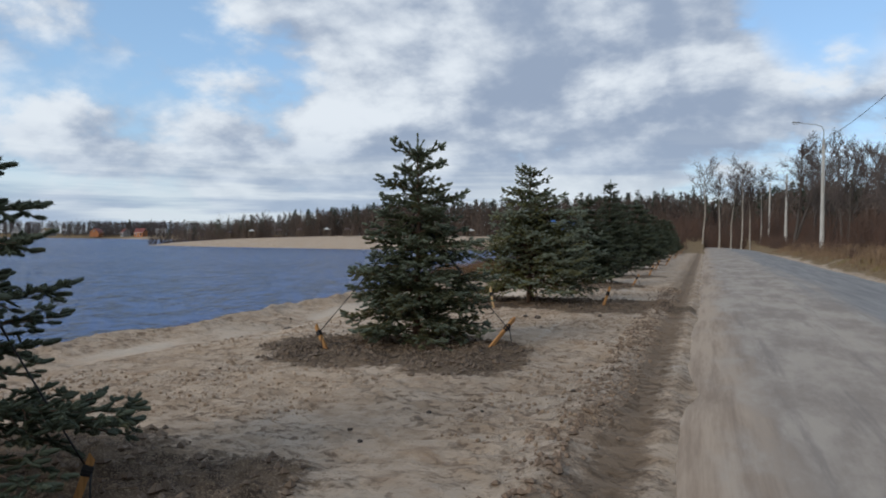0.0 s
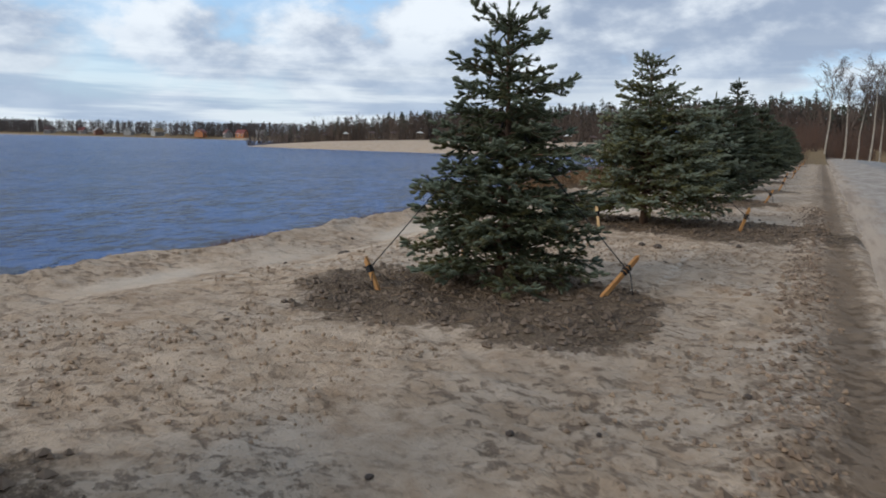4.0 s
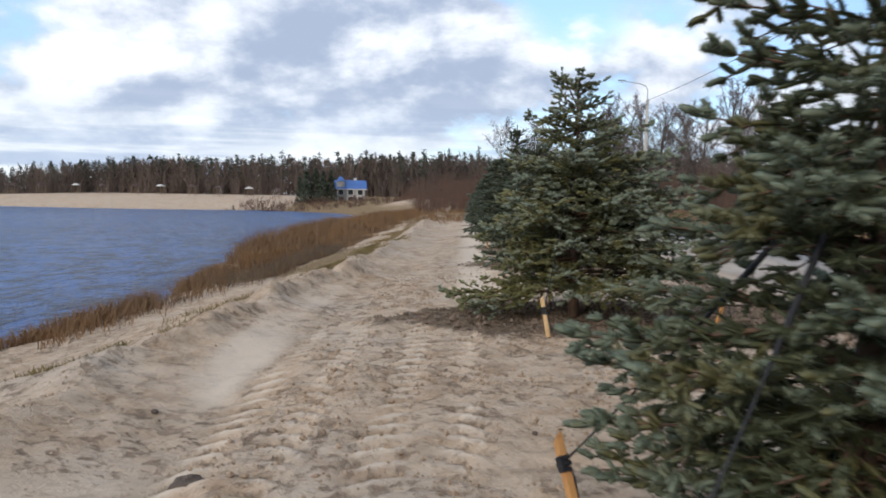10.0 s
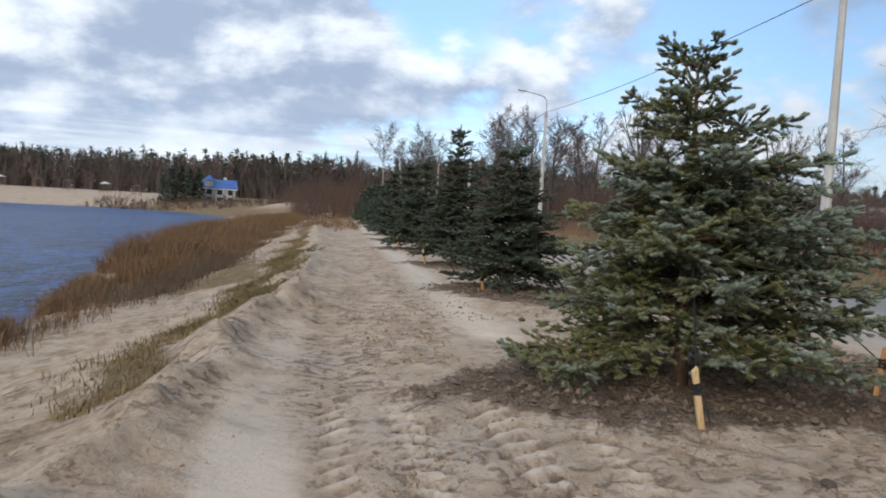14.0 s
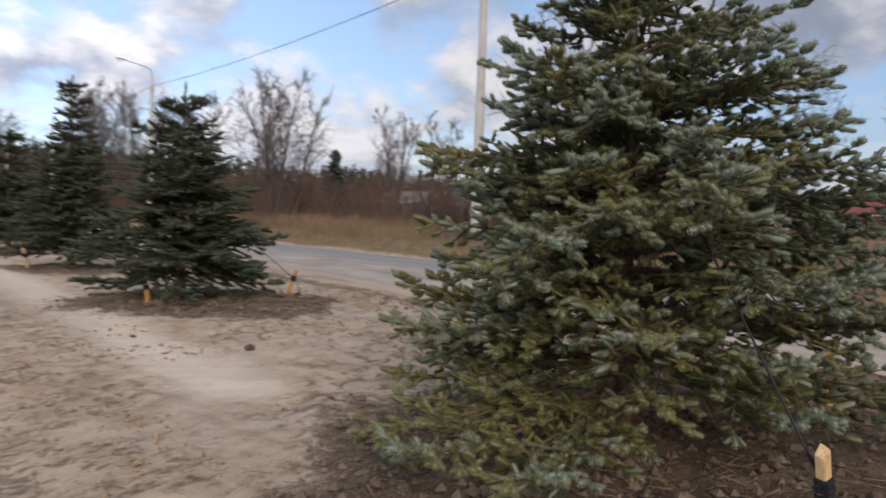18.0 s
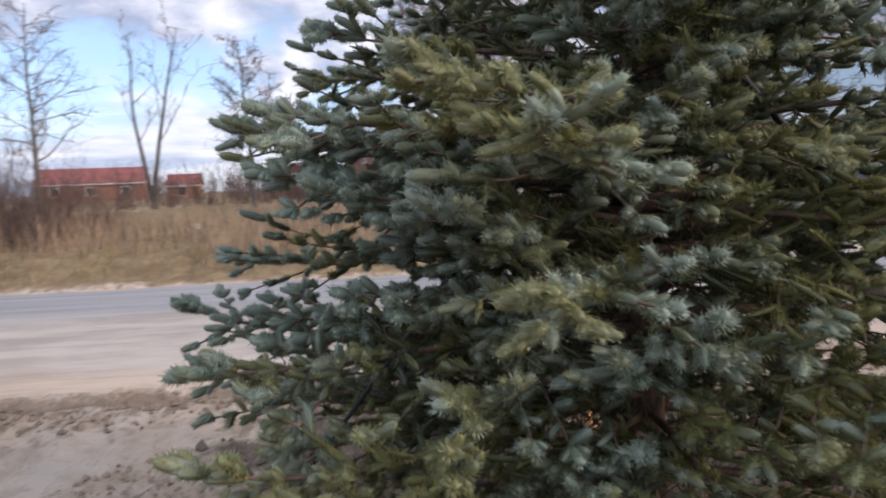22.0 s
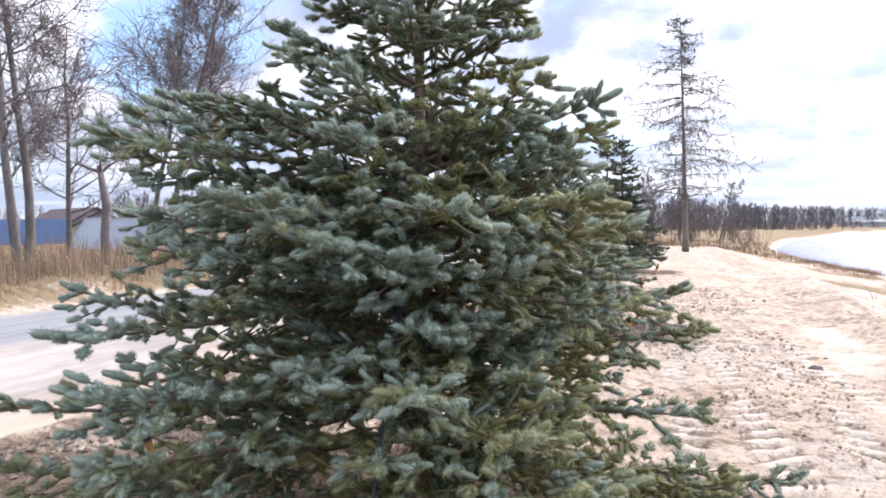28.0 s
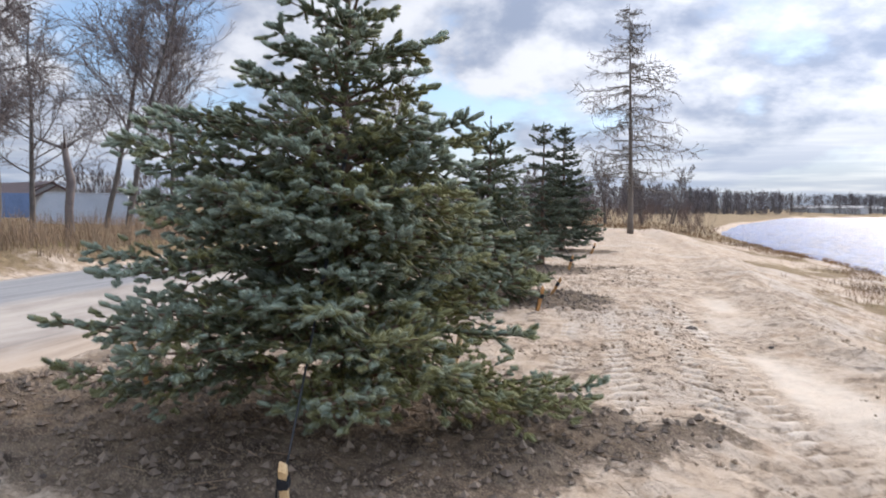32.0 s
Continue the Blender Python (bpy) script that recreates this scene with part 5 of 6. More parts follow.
# low tufts on the shore below the berm
y = np.concatenate([r.uniform(5, 22, 9000), r.uniform(-45, -6, 9000)])
edge = np.interp(y, [p[1] for p in SHORE[:11]], [p[0] for p in SHORE[:11]])
x = edge + 0.25 + np.abs(r.normal(0, 0.55, len(y))) * np.where(y < 0, 2.2, 1.0)
keep = fractal(x * 0.8, y * 0.5, 13, 3) > 0.08 - 0.16 * ease(y, 8, 15) - 0.14 * (y < 0)
x, y = x[keep], y[keep]
blades("shore_grass", "low brown tufts of dry grass on the shore", "grass", REED, x, y, r.uniform(0.12, 0.34, len(x)) * (1 + 0.5 * ease(y, 8, 14)), 0.014, 2, 1.3)
y = r.uniform(3, 40, 9000)
x = berm_line(y) - 0.55 - np.abs(r.normal(0, 0.45, len(y)))
keep = fractal(x * 0.8, y * 0.25, 23, 3) > 0.10 - 0.12 * ease(y, 4, 9)
x, y = x[keep], y[keep]
blades("berm_grass", "straw-coloured grass creeping below the sand berm", "grass", material("creeping turf", (0.24, 0.175, 0.085), (0.17, 0.13, 0.055), 0.8, 12, 0.1, 0.005), x, y, r.uniform(0.04, 0.14, len(x)), 0.014, 3, 0.9)
y = r.uniform(4.5, 26, 16000)
x = berm_line(y) - np.interp(y, [4, 11, 14, 26], [0.95, 0.95, 0.6, 0.55]) + r.normal(0, 0.24, len(y))
keep = fractal(x * 0.8, y * 0.35, 27, 3) > -0.12 + 0.1 * (1 - ease(y, 5, 9))
x, y = x[keep], y[keep]
blades("slope_grass", "dense low olive-brown grass along the foot of the berm", "grass", material("olive turf", (0.19, 0.145, 0.06), (0.125, 0.105, 0.045), 0.8, 12, 0.1, 0.005), x, y, r.uniform(0.04, 0.13, len(x)), 0.016, 13, 1.2)
y, x = r.uniform(17.0, 27, 170), r.normal(0, 0.4, 170)
scrub_x, scrub_y = x + np.interp(y, [17, 19.5, 24, 27], [-8.2, -7.3, -6.9, -6.8]), y
y = np.concatenate([r.uniform(45, 128, 9000), r.uniform(-90, -42, 5000)])
x = np.where(y > 0, r.uniform(-11, -1.5, len(y)), r.uniform(-20, 2.5, len(y)))
keep = (fractal(x * 0.5, y * 0.3, 29, 3) > -0.08) & (land(x, y)[0] > WATER_LEVEL + 0.05)
x, y = x[keep], y[keep]
blades("path_grass", "rusty dry grass at the far ends of the sandy path", "grass", REED, x, y, r.uniform(0.15, 0.5, len(x)), 0.04, 17, 0.8)
# dry grass on the bank across the road
y = r.uniform(-45, 75, 42000)
x = ROAD_RIGHT + 0.4 + np.abs(r.normal(0, 4.0, len(y)))
keep = (fractal(x * 0.45, y * 0.35, 33, 3) > -0.18) & (x < 27)
x, y = x[keep], y[keep]
blades("dry_grass", "tall dry straw grass on the roadside bank", "grass", DRY, x, y, r.uniform(0.35, 0.95, len(x)) * ease(x, ROAD_RIGHT - 0.3, ROAD_RIGHT + 2.4), 0.019, 4, 0.6)
y = r.uniform(-30, 60, 7000)
x = ROAD_RIGHT + 0.5 + np.abs(r.normal(0, 0.9, len(y)))
keep = fractal(x * 0.8, y * 0.8, 35, 3) > 0.0
blades("verge_grass", "short yellow-green tufts on the sandy verge", "grass", material("verge turf", (0.20, 0.17, 0.06), (0.30, 0.24, 0.10), 0.8, 12, 0.1, 0.005), x[keep], y[keep], r.uniform(0.05, 0.2, int(keep.sum())), 0.02, 5, 0.8)


def thicket(name, label, mat, x, y, tall, stems, seed, thick=0.012):
    r = np.random.default_rng(seed)
    n = len(x)
    z = land(x, y)[0]
    segs0, segs1, ra, rb = [], [], [], []
    for _ in range(stems):
        base = np.stack([x, y, z], 1) + r.normal(0, 0.22, (n, 3)) * (1, 1, 0)
        d = np.stack([r.normal(0, 0.22, n), r.normal(0, 0.22, n), np.ones(n)], 1)
        h = tall * r.uniform(0.55, 1.05, n)
        mid = base + d * (h * 0.5)[:, None]
        top = mid + (d + r.normal(0, 0.18, (n, 3)) * (1, 1, 0)) * (h * 0.5)[:, None]
        segs0 += [base, mid]
        segs1 += [mid, top]
        ra += [np.full(n, thick), np.full(n, thick * 0.7)]
        rb += [np.full(n, thick * 0.7), np.full(n, thick * 0.35)]
        for _ in range(3):
            f = r.uniform(0.1, 0.9, n)[:, None]
            o = mid + (top - mid) * f if r.random() < 0.6 else base + (mid - base) * (0.4 + 0.6 * f)
            segs0.append(o)
            segs1.append(o + np.stack([r.normal(0, 0.22, n), r.normal(0, 0.22, n), r.uniform(0.1, 0.45, n)], 1) * tall[:, None] * 0.5)
            ra.append(np.full(n, thick * 0.5))
            rb.append(np.full(n, thick * 0.25))
    v, t = rods(np.concatenate(segs0), np.concatenate(segs1), np.concatenate(ra), np.concatenate(rb), 3)
    return tagged(mesh_object(name, v, t, mat), label, "thicket", kind="stuff")


thicket("shore_scrub", "low dark leafless scrub at the foot of the reeds", material("dark scrub", (0.14, 0.10, 0.068), (0.10, 0.075, 0.053), 0.6, 9, 0.2, 0.005), scrub_x, scrub_y, r.uniform(0.25, 0.55, len(scrub_x)), 9, 16, 0.007)
y = r.uniform(34, 128, 420)
x = ROAD_RIGHT + 1.2 + r.random(420) * 3.4 - np.maximum(y - 85, 0) ** 2 * 0.0035
thicket("verge_scrub", "low brown leafless scrub on the road verge", THICKET, x, y, r.uniform(0.5, 1.6, 420) * np.interp(y, [34, 60, 128], [0.6, 1.0, 1.6]), 7, 18, 0.012)
y = r.uniform(88, 128, 150)
x = ROAD_LEFT - 2.0 - r.random(150) * 9 - np.maximum(y - 85, 0) ** 2 * 0.0035
thicket("bend_thicket", "tall brown leafless thicket where the road bends", THICKET, x, y, r.uniform(2.0, 4.2, 150), 8, 19, 0.02)
y = r.uniform(112, 150, 160)
x = r.uniform(-6, 18, 160)
thicket("bend_undergrowth", "dark leafless undergrowth behind the bend of the road", THICKET, x, y, r.uniform(3.0, 6.0, 160), 8, 20, 0.03)
n_bush = 620
y = r.uniform(27, 128, n_bush)
x = 14.2 + r.random(n_bush) ** 1.3 * 22
thicket("roadside_thicket", "dense red-brown leafless thicket beyond the road", THICKET, x, y, r.uniform(2.2, 4.4, n_bush) * np.interp(y, [27, 40, 128], [0.55, 0.9, 1.15]), 8, 6, 0.02)
y, x = r.uniform(14.5, 28, 290), 12.9 + r.random(290) * 6.5
thicket("bramble_thicket", "brown leafless scrub beside the concrete pole", THICKET, x, y, r.uniform(1.1, 2.9, 290), 12, 7, 0.008)
y, x = np.r_[r.uniform(-40, 70, 260), r.uniform(-12, 24, 130)], np.r_[36 + r.random(260) * 60, 38 + r.random(130) * 16]
thicket("garden_thicket", "brown leafless scrub around the houses", THICKET, x, y, r.uniform(1.2, 3.2, 390), 7, 8, 0.02)
y, x = r.uniform(-9, 5, 120), 35 + r.random(120) * 12
thicket("birch_undergrowth", "tall brown undergrowth behind the birches", THICKET, x, y, r.uniform(2.2, 4.6, 120), 8, 15, 0.018)
y, x = r.uniform(-12, 14, 70), 12.2 + r.random(70) * 10
thicket("young_shoots", "thin brown shoots among the dry grass", THICKET, x, y, r.uniform(0.4, 0.9, 70), 5, 9, 0.006)
y, x = r.uniform(-150, -60, 260), -18 + r.random(260) * 45
dry = land(x, y)[0] > WATER_LEVEL + 0.15
thicket("lakeside_thicket", "leafless brown scrub along the lake shore", THICKET, x[dry], y[dry], r.uniform(1.5, 4.0, int(dry.sum())), 9, 10, 0.016)

# ---- woods in the distance ----


def conifer_shape(rng, clumps, slim):
    """A far pine or spruce: trunk and ragged tufts, one unit tall."""
    v, t = rods([(0, 0, 0)], [(0, 0, 0.96)], 0.016, 0.006, 4)
    pieces = [(v, t)]
    h = 0.3 + 0.7 * rng.random(clumps) ** 0.8
    reach = np.interp(h, [0.25, 0.5, 0.8, 1.0], [0.10, 0.125, 0.07, 0.012] if not slim else [0.14, 0.11, 0.055, 0.010])
    a = rng.uniform(0, 6.28, clumps)
    c = np.stack([np.cos(a) * reach * rng.random(clumps) ** 0.5, np.sin(a) * reach * rng.random(clumps) ** 0.5, h], 1)
    s = 0.011 + 0.020 * rng.random(clumps)
    tri = rng.normal(0, 1, (clumps, 3, 3)) * s[:, None, None] * np.array((1.0, 1.0, 0.6))
    pieces.append(((c[:, None] + tri).reshape(-1, 3), np.arange(clumps * 3).reshape(-1, 3)))
    return joined(pieces), len(t)


def broadleaf_shape(rng, twigs, haze=70):
    """A far leafless tree, one unit tall: stem, limbs and a cloud of twigs."""
    p0, p1, r0, r1 = [np.zeros(3)], [np.array((0, 0, 0.85))], [0.010], [0.003]
    for _ in range(twigs):
        h = rng.uniform(0.18, 0.7)
        a = rng.uniform(0, 6.28)
        l = rng.uniform(0.12, 0.28)
        o = np.array((0, 0, h))
        q = o + np.array((math.cos(a) * 0.5, math.sin(a) * 0.5, 0.9)) * l
        p0 += [o, q]
        p1 += [q, q + rng.normal(0, 0.04, 3) + (0, 0, 0.08)]
        r0 += [0.007, 0.005]
        r1 += [0.005, 0.003]
    h = rng.uniform(0.05, 0.9, haze)
    reach = np.interp(h, [0, 0.4, 0.75, 1.0], [0.17, 0.19, 0.14, 0.04])
    a = rng.uniform(0, 6.28, haze)
    c = np.stack([np.cos(a) * reach * rng.random(haze) ** 0.5, np.sin(a) * reach * rng.random(haze) ** 0.5, h], 1)
    up = np.stack([rng.normal(0, 0.03, haze), rng.normal(0, 0.03, haze), rng.uniform(0.06, 0.16, haze)], 1)
    side = np.stack([np.cos(a + 1), np.sin(a + 1), 0 * a], 1) * rng.uniform(0.006, 0.018, haze)[:, None]
    v = np.stack([c - side, c + side, c + up], 1).reshape(-1, 3)
    return joined([rods(p0, p1, r0, r1, 3), (v, np.arange(haze * 3).reshape(-1, 3))])


def wood(name, label, line, deep, count, tall, share, seed, twig=FAR_TWIG):
    """A belt of far trees behind a line, as one uncounted wood."""
    r = np.random.default_rng(seed)
    pts = np.array(line, float)
    run = np.concatenate([[0], np.cumsum(np.hypot(*np.diff(pts, axis=0).T))])
    cones = [conifer_shape(r, 130, k % 2 == 1) for k in range(4)]
    bares = [broadleaf_shape(r, 5) for k in range(5)]
    pieces, which = [], []
    places = []
    for k in range(count):
        s = r.uniform(0, run[-1])
        i = min(len(pts) - 2, int(np.searchsorted(run, s) - 1))
        f = (s - run[i]) / (run[i + 1] - run[i]) * 1.3 - 0.15
        p = pts[i] + (pts[i + 1] - pts[i]) * f
        out = unit(np.array(((pts[i + 1] - pts[i])[1], -(pts[i + 1] - pts[i])[0])))
        places.append((p + out * deep * r.random(), s))
    ground_z = land(np.array([q[0][0] for q in places]), np.array([q[0][1] for q in places]))[0] - 0.1
    for k, (p, s) in enumerate(places):
        h = np.interp(s / run[-1], np.linspace(0, 1, len(tall)), tall) * r.uniform(0.84, 1.04)
        a = r.uniform(0, 6.28)
        spin = np.array(((math.cos(a), -math.sin(a), 0), (math.sin(a), math.cos(a), 0), (0, 0, 1)))
        if r.random() < share:
            (v, t), nt = cones[r.integers(4)]
            w = np.r_[np.zeros(nt), np.ones(len(t) - nt)]
            h *= 1.08
        else:
            v, t = bares[r.integers(5)]
            w = np.zeros(len(t))
        z = ground_z[k]
        pieces.append(((v @ spin.T) * (h * r.uniform(0.9, 1.4), h * r.uniform(0.9, 1.4), h) + (p[0], p[1], z), t))
        which.append(w)
    v, t = joined(pieces)
    return tagged(mesh_object(name, v, t, [twig, PINE], which=np.concatenate(which)), label, "woodland", kind="stuff")


wood("north_wood", "far belt of dark pines and bare trees behind the beach", [(92, 80), (70, 122), (22, 142), (-24, 176), (-74, 168), (-128, 152)], 40, 2300, [6.0, 8.2, 10.2, 10.4, 8.8, 5.2], 0.34, 1)
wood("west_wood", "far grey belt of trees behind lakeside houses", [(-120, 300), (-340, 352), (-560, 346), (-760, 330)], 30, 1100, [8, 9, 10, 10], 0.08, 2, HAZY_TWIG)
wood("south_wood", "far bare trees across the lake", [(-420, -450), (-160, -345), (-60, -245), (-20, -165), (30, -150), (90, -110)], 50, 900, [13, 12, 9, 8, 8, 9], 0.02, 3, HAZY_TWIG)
wood("east_wood", "far line of trees beyond the village", [(90, -110), (160, -40), (160, 60), (105, 90)], 40, 460, [5.0, 5.0, 5.0, 6.0], 0.10, 4)


def understorey(name, label, line, deep, count, tall, seed, twig=FAR_TWIG):
    r = np.random.default_rng(seed)
    pts = np.array(line, float)
    u = r.random(count) * (len(pts) - 1)
    i = u.astype(int)
    p = pts[i] + (pts[i + 1] - pts[i]) * ((u - i) * 1.3 - 0.15)[:, None]
    d = pts[i + 1] - pts[i]
    out = np.stack([d[:, 1], -d[:, 0]], 1) / np.linalg.norm(d, axis=1, keepdims=True)
    p = p + out * (deep * r.random(count))[:, None]
    thicket(name, label, twig, p[:, 0], p[:, 1], tall * r.uniform(0.5, 1.1, count), 5, seed, 0.045)


understorey("north_understorey", "brown undergrowth along the edge of the far wood", [(95, 62), (70, 122), (22, 142), (-24, 172), (-74, 165), (-128, 150)], 16, 1300, 7.0, 21)
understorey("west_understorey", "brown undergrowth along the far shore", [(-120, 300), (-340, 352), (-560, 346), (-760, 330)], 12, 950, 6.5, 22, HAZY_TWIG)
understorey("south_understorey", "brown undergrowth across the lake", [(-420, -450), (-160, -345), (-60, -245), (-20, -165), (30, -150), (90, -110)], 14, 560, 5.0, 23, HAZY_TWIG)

# ---- houses ----
BRICK = material("red-brown brick wall", (0.26, 0.115, 0.07), (0.20, 0.09, 0.06), 2, 30, 0.3, 0.01, third=(0.33, 0.26, 0.21))
BROWN_ROOF = material("dark brown sheet roof", (0.085, 0.042, 0.036), (0.06, 0.034, 0.03), 1, 20, 0.2, 0.01, rough=0.55)
RED_ROOF = material("dull red roof", (0.24, 0.065, 0.05), (0.17, 0.05, 0.042), 1, 20, 0.2, 0.01, rough=0.6)
TAN_ROOF = material("ochre roof", (0.27, 0.20, 0.11), (0.20, 0.15, 0.09), 1, 20, 0.2, 0.01)
BLUE_ROOF = material("blue metal roof", (0.06, 0.15, 0.42), (0.05, 0.12, 0.34), 1, 20, 0.2, 0.01, rough=0.45)
WHITE_WALL = material("off-white render", (0.66, 0.66, 0.64), (0.55, 0.55, 0.53), 1, 20, 0.2, 0.01)
GREY_RENDER = material("weathered pale render", (0.40, 0.40, 0.40), (0.30, 0.30, 0.30), 1, 20, 0.2, 0.01)
GREY_WALL = material("grey board wall", (0.34, 0.33, 0.32), (0.26, 0.25, 0.245), 2, 30, 0.3, 0.01, stretch=(4, 4, 0.5))
ORANGE_WALL = material("orange brick wall", (0.50, 0.21, 0.09), (0.42, 0.18, 0.08), 1, 20, 0.2, 0.01)
BLUE_SHEET = material("blue-grey sheet metal", (0.14, 0.20, 0.33), (0.11, 0.16, 0.27), 1, 20, 0.2, 0.01, rough=0.5)
TRIM = material("white painted trim", (0.72, 0.72, 0.70), (0.6, 0.6, 0.58), 3, 40, 0.1, 0.004)
PANE = material("dark window glass", (0.025, 0.03, 0.035), (0.03, 0.035, 0.04), 1, 5, 0.0, 0.001, rough=0.12, specular=0.6)
BOARD = material("weathered boards", (0.22, 0.17, 0.12), (0.15, 0.115, 0.085), 3, 40, 0.3, 0.006, stretch=(1, 1, 0.3))


def house(x, y, turn, long, wide, wall_h, roof_h, wall, roof, label, windows=2, storeys=1, chimney=False, base=None, eave=0.35, name="house"):
    """A gabled house: walls with gable ends, two roof slabs, windows on the long sides and the gables."""
    root = new(name)
    root.matrix_basis = pose(x, y, (height(x, y) if base is None else base) - 0.1, 0, 0, turn)
    bm = bmesh.new()
    l, w = long / 2, wide / 2
    ring = [bm.verts.new(p) for p in ((-w, -l, 0), (w, -l, 0), (w, l, 0), (-w, l, 0))]
    topr = [bm.verts.new((p.co.x, p.co.y, wall_h)) for p in ring]
    g0, g1 = bm.verts.new((0, -l, wall_h + roof_h)), bm.verts.new((0, l, wall_h + roof_h))
    for k in range(4):
        bm.faces.new((ring[k], ring[(k + 1) % 4], topr[(k + 1) % 4], topr[k]))
    bm.faces.new((topr[0], topr[1], g0))
    bm.faces.new((topr[2], topr[3], g1))
    bm.faces.new((topr[1], topr[2], g1, g0))
    bm.faces.new((topr[3], topr[0], g0, g1))
    part("wall", bm, wall, root)
    slope = math.atan2(roof_h, w)
    run = math.hypot(roof_h, w) + eave
    for sgn in (1, -1):
        m = Matrix.Rotation(sgn * slope, 4, "Y")
        bm = box((run, long + 2 * eave, 0.12), (0, 0, 0), 0.02)
        bmesh.ops.transform(bm, matrix=Matrix.Translation((sgn * (w + eave * math.cos(slope)) / 2, 0, wall_h + roof_h - (roof_h + eave * math.sin(slope)) / 2 + 0.08)) @ m, verts=bm.verts)
        part("roof", bm, roof, root)
        part("eave_board", box((0.06, long + 2 * eave, 0.16), (sgn * (w + eave * math.cos(slope)), 0, wall_h - eave * math.sin(slope) + 0.02), 0.01), TRIM, root)
    for st in range(storeys):
        z = wall_h * (st + 0.55) / storeys
        for sgn in (1, -1):
            for k in range(windows):
                at = -l + long * (k + 0.5) / windows
                win = part("window", box((0.08, 1.25, 1.35), (sgn * (w + 0.02), at, z), 0.01), TRIM, root, "white window frame")
                part("pane", box((0.05, 1.0, 1.1), (sgn * (w + 0.05), at, z), 0.004), PANE, win)
    for sgn in (1, -1):
        win = part("window", box((0.9, 0.08, 1.1), (0, sgn * (l + 0.02), wall_h + roof_h * 0.32), 0.01), TRIM, root, "white window frame")
        part("pane", box((0.7, 0.05, 0.9), (0, sgn * (l + 0.05), wall_h + roof_h * 0.32), 0.004), PANE, win)
    if chimney:
        part("chimney", box((0.55, 0.55, 1.6), (w * 0.3, l * 0.3, wall_h + roof_h + 0.1), 0.02), BRICK, root)
    return tagged(root, label, "house", "village houses")


house(57.0, 3.9, 18, 6.8, 6.4, 2.4, 2.4, BRICK, BROWN_ROOF, "red-brown brick house with a dark brown roof and white eaves")
house(62.0, 11.2, 60, 6.0, 5.6, 1.0, 1.9, BRICK, BROWN_ROOF, "low barn with a steep dark red roof", 1)
house(97, 59, 70, 8.5, 7.0, 3.0, 2.4, WHITE_WALL, TAN_ROOF, "white gabled house with an ochre roof", 2, chimney=True)
house(112, 46, 10, 14, 8, 2.6, 2.2, BRICK, RED_ROOF, "long brick house with a dull red roof", 3)
house(100, 30.5, 0, 3.6, 4, 1.9, 1.3, ORANGE_WALL, RED_ROOF, "small orange brick house with a red roof", 1)
house(46, 64, 30, 5, 4, 2.0, 1.2, WHITE_WALL, GREY_WALL, "small white outbuilding behind the grass", 1)
house(42.4, 67, 20, 4.5, 3.5, 2.1, 0.9, BLUE_SHEET, GREY_WALL, "small blue-grey shed behind the grass", 1)
house(62, -30, 20, 12, 8, 2.6, 2.3, GREY_WALL, BROWN_ROOF, "grey house with a brown roof beyond the fence", 2, base=-1.6)
house(50, -48, 60, 11, 8, 2.6, 2.4, GREY_WALL, BROWN_ROOF, "grey house with a brown roof beyond the fence", 2, base=-1.6)
house(42, -42, 40, 9, 7, 2.4, 2.0, GREY_WALL, BROWN_ROOF, "low grey house with a brown roof", 2, base=-1.5)
house(64.8, -14.2, 0, 5, 5, 2.0, 1.5, GREY_WALL, RED_ROOF, "small grey house with a dull red roof", 1)


def lake_house():
    root = house(-25.2, 149, 100, 5.8, 5.2, 3.1, 1.6, GREY_RENDER, BLUE_ROOF, "grey-white two-storey lake house with a bright blue roof", 3, 2, base=0.2)
    part("turret", box((1.6, 1.6, 4.6), (-1.6, 2.0, 2.3), 0.02), GREY_RENDER, root)
    bm = bmesh.new()
    bmesh.ops.create_cone(bm, cap_ends=True, segments=4, radius1=1.4, radius2=0.1, depth=1.0, matrix=Matrix.Translation((-1.6, 2.0, 5.1)) @ Matrix.Rotation(radians(45), 4, "Z"))
    part("turret_roof", bm, BLUE_ROOF, root)
    part("chimney", box((0.6, 0.6, 1.6), (0.8, -1.0, 4.5), 0.02), WHITE_WALL, root)


lake_house()


def far_conifer(x, y, tall, seed, label="dark conical spruce in front of the lake house"):
    rng = np.random.default_rng(seed)
    root = new("conifer_tree")
    root.location = (x, y, height(x, y))
    v, t = tube([(0, 0, -0.1), (0, 0, tall * 0.5), (0, 0, tall * 0.97)], [tall * 0.018, tall * 0.012, 0.01], 6)
    mesh_object("trunk", v, t, BARK, root)
    k = 900
    h = 0.08 + 0.92 * rng.random(k)
    a = rng.uniform(0, 6.28, k)
    reach = 0.23 * (1 - h) ** 0.85 + 0.012
    rr = reach * (0.35 + 0.65 * rng.random(k) ** 0.5)
    c = np.stack([np.cos(a) * rr, np.sin(a) * rr, h - 0.25 * rr], 1) * tall
    tri = rng.normal(0, 0.036, (k, 3, 3)) * tall * np.array((1.0, 1.0, 0.55))
    mesh_object("crown", (c[:, None] + tri).reshape(-1, 3), np.arange(k * 3).reshape(-1, 3), PINE, root)
    tagged(root, label, "conifer", "conifers by the lake house" if "lake" in label else "")


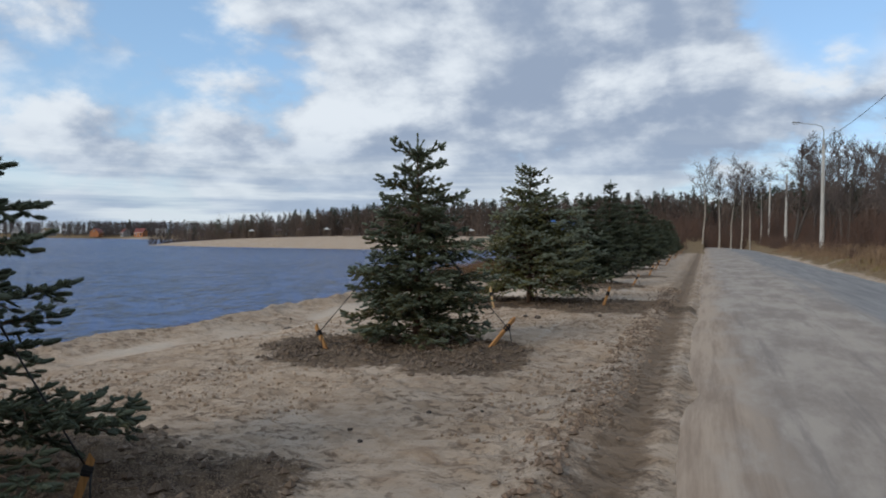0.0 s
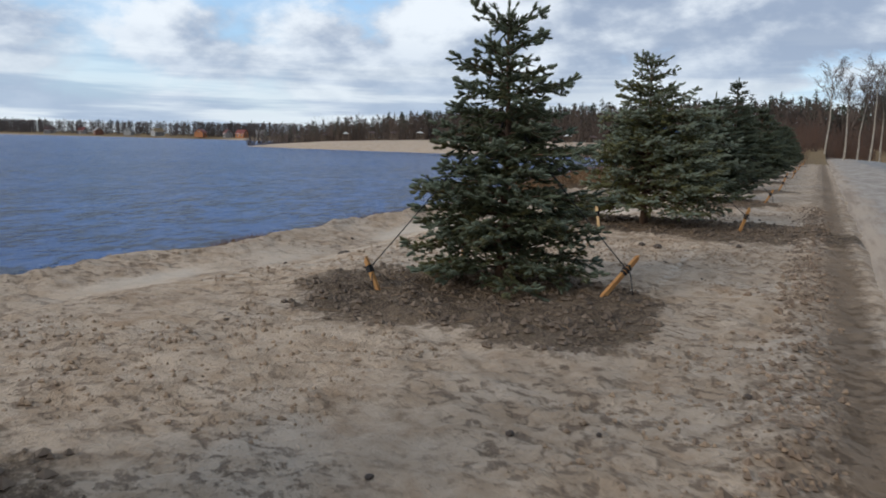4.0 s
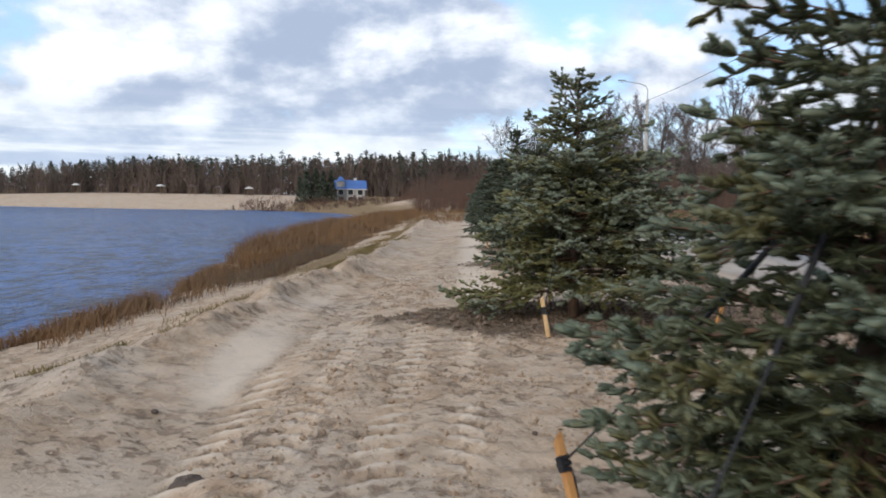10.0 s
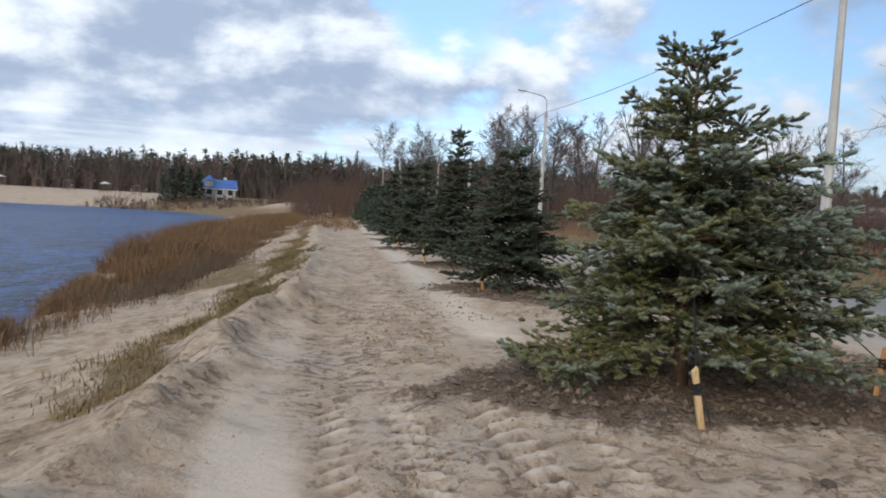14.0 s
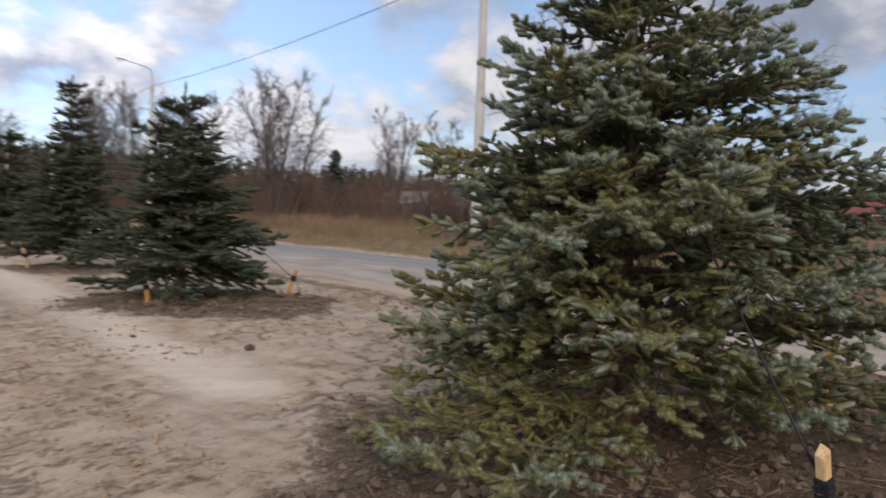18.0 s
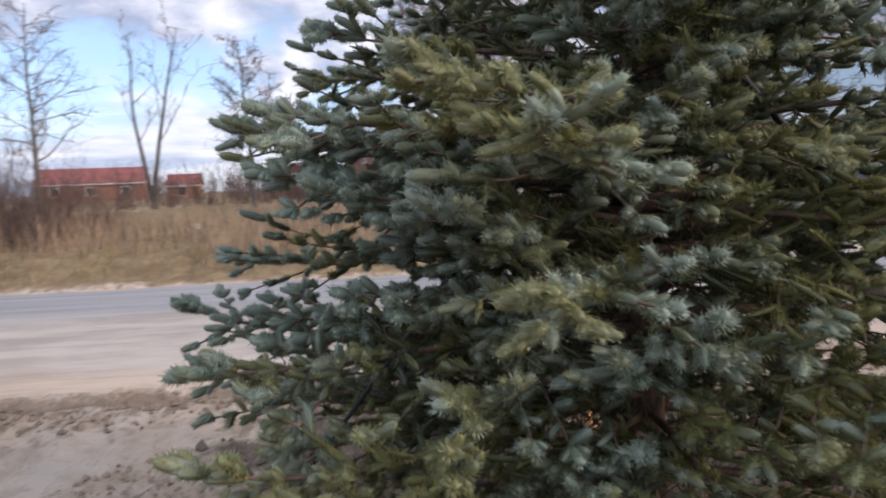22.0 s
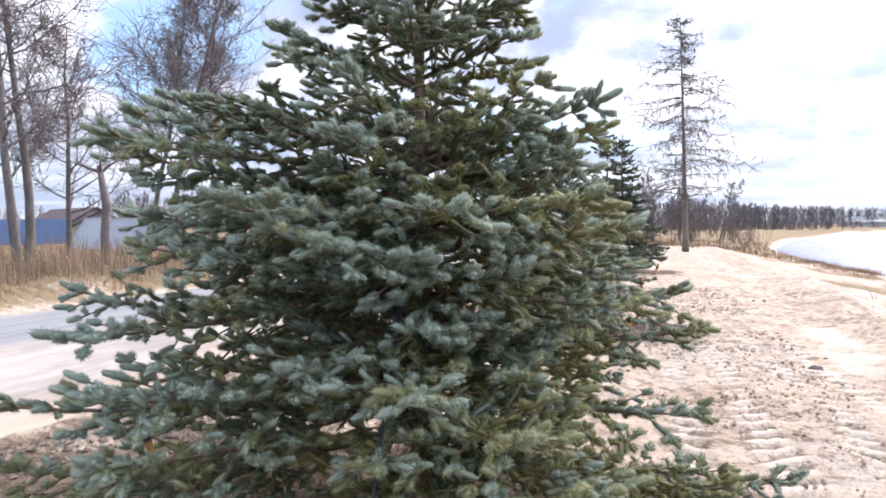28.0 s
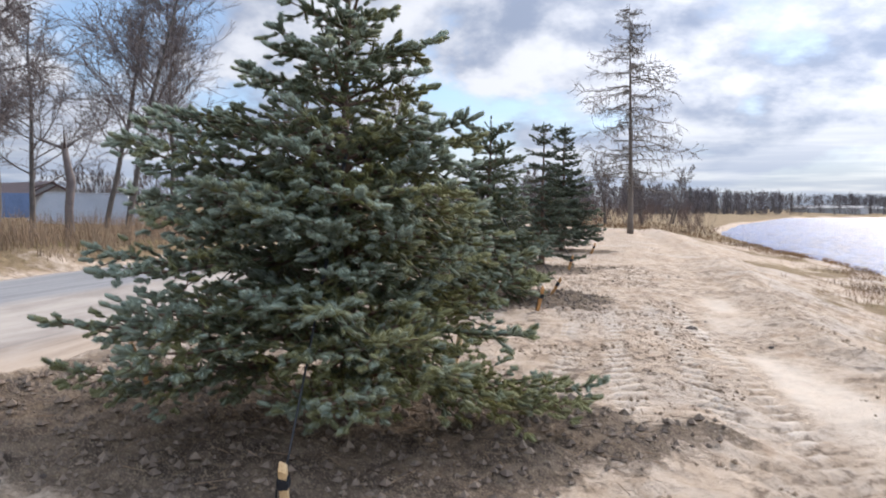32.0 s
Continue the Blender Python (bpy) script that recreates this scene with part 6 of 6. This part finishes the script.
for k, (x, y, tall) in enumerate(((-32.6, 141, 6.2), (-31.0, 142.5, 6.6), (-29.4, 141.5, 5.9), (-28.0, 142.5, 6.0), (-34.2, 142.8, 5.0))):
    far_conifer(x, y, tall, 60 + k)
far_conifer(26.8, 55.8, 5.4, 70, "small dark pine among bare trees")
far_conifer(40.0, 50.0, 6.0, 71, "small dark pine beyond the thicket")

y, x = r.uniform(124, 143, 300), r.uniform(-44, -6, 300)
thicket("lake_house_scrub", "brown scrub and dead reeds round the lake house", THICKET, x, y, r.uniform(0.5, 1.5, 300), 7, 14, 0.03)


def shelter(x, y, turn, roof, label):
    root = new("beach_shelter")
    root.matrix_basis = pose(x, y, height(x, y), 0, 0, turn)
    for sx in (-0.7, 0.7):
        for sy in (-0.7, 0.7):
            part("post", box((0.10, 0.10, 1.9), (sx, sy, 0.9), 0.01), BOARD, root)
    bm = bmesh.new()
    bmesh.ops.create_cone(bm, cap_ends=True, segments=4, radius1=1.1, radius2=0.1, depth=0.42, matrix=Matrix.Translation((0, 0, 2.05)) @ Matrix.Rotation(radians(45), 4, "Z"))
    part("roof", bm, roof, root)
    part("bench", box((1.5, 0.4, 0.1), (0, 0.3, 0.45), 0.01), BOARD, root)
    tagged(root, label, "shelter", "shelters along the beach")


for k in range(13):
    u = k / 12
    x, y = -41 + u * -80, 151 + 6 * math.sin(u * 3.0) + (k % 2) * 1.5
    shelter(x, y, k * 40, WHITE_WALL if k % 3 == 1 else BROWN_ROOF, "small white-roofed beach shelter at the wood's edge" if k % 3 == 1 else "small brown-roofed beach shelter at the wood's edge")


def jetty():
    root = new("jetty")
    root.location = (-37.5, 131.0, WATER_LEVEL)
    part("deck", box((6.5, 1.3, 0.14), (0, 0, 0.42), 0.02), BOARD, root)
    for sx in (-2.8, 0, 2.8):
        for sy in (-0.5, 0.5):
            part("pile", box((0.16, 0.16, 1.6), (sx, sy, -0.3), 0.02), BOARD, root)
    tagged(root, "dark wooden jetty at the lake edge", "jetty")


jetty()

# houses on the far shore
FAR = [(-352, 352, ORANGE_WALL, RED_ROOF, 9), (-333, 356, GREY_RENDER, RED_ROOF, 8), (-316, 350, ORANGE_WALL, RED_ROOF, 8), (-303, 352, GREY_RENDER, GREY_WALL, 7), (-395, 356, GREY_RENDER, TAN_ROOF, 9),
       (-420, 354, GREY_RENDER, GREY_WALL, 8), (-448, 352, BRICK, GREY_WALL, 9), (-470, 356, GREY_RENDER, RED_ROOF, 8), (-500, 352, GREY_WALL, BROWN_ROOF, 9), (-270, 340, GREY_WALL, BROWN_ROOF, 8), (-255, 338, GREY_RENDER, GREY_WALL, 7)]
for k, (x, y, wall, roof, size) in enumerate(FAR):
    house(x, y - 3, 20 + 37 * k, size * 0.75, size * 0.6, 2.9, 2.2, wall, roof, {id(ORANGE_WALL): "orange brick house on the far lake shore", id(GREY_RENDER): "pale rendered house on the far lake shore"}.get(id(wall), "dark walled house on the far lake shore"), 2, 1, base=0.0)
for k, (x, y) in enumerate(((-150, -352), (-118, -330), (-92, -300), (-190, -372))):
    house(x, y, 50, 26, 7, 2.2, 0.8, GREY_RENDER, GREY_RENDER if k % 2 else GREY_WALL, "long low pale building across the lake", 0, base=0.0)


def sheet_fence(x0, y0, x1, y1, tall):
    root = new("metal_fence")
    z = height(x0, y0)
    root.location = (x0, y0, z)
    d = Vector((x1 - x0, y1 - y0, 0))
    turn = math.atan2(d.y, d.x)
    count = int(d.length / 1.1)
    for k in range(count):
        at = d * ((k + 0.5) / count)
        bm = box((d.length / count - 0.015, 0.04, tall), (0, 0, 0), 0.008, Matrix.Rotation(turn, 4, "Z"))
        bmesh.ops.translate(bm, vec=(at.x, at.y, tall / 2 + 0.05), verts=bm.verts)
        part("panel", bm, BLUE_SHEET, root)
    for k in range(0, count + 1, 2):
        at = d * (k / count)
        part("post", box((0.07, 0.07, tall + 0.1), (at.x + 0.06, at.y, tall / 2), 0.01), STEEL, root)
    tagged(root, "blue-grey sheet metal fence behind dry grass", "fence")


sheet_fence(33.0, -14.5, 26.5, -21.0, 1.25)


def greenhouse():
    root = new("greenhouse")
    root.matrix_basis = pose(22.8, -20.5, height(22.8, -20.5) - 0.25, 0, 0, 35)
    bm = bmesh.new()
    side = [(-2.6, 0), (-1.7, 1.65), (1.7, 1.65), (2.6, 0)]
    front = [bm.verts.new((px, -2, pz)) for px, pz in side]
    back = [bm.verts.new((px, 2, pz)) for px, pz in side]
    for k in range(3):
        bm.faces.new((front[k], front[k + 1], back[k + 1], back[k]))
    bm.faces.new(front[::-1])
    bm.faces.new(back)
    part("cover", bm, material("milky film", (0.42, 0.46, 0.52), (0.36, 0.40, 0.46), 1, 20, 0.2, 0.01, rough=0.4), root)
    for py in (-2.0, -1.0, 0.0, 1.0, 2.0):
        for k in range(3):
            a, b = side[k], side[k + 1]
            v, t = rods([(a[0] * 1.01, py, a[1] + 0.02)], [(b[0] * 1.01, py, b[1] + 0.02)], 0.03, 0.03, 5)
            mesh_object("hoop", v, t, STEEL, root)
    tagged(root, "low film-covered greenhouse among dry grass", "greenhouse")


greenhouse()
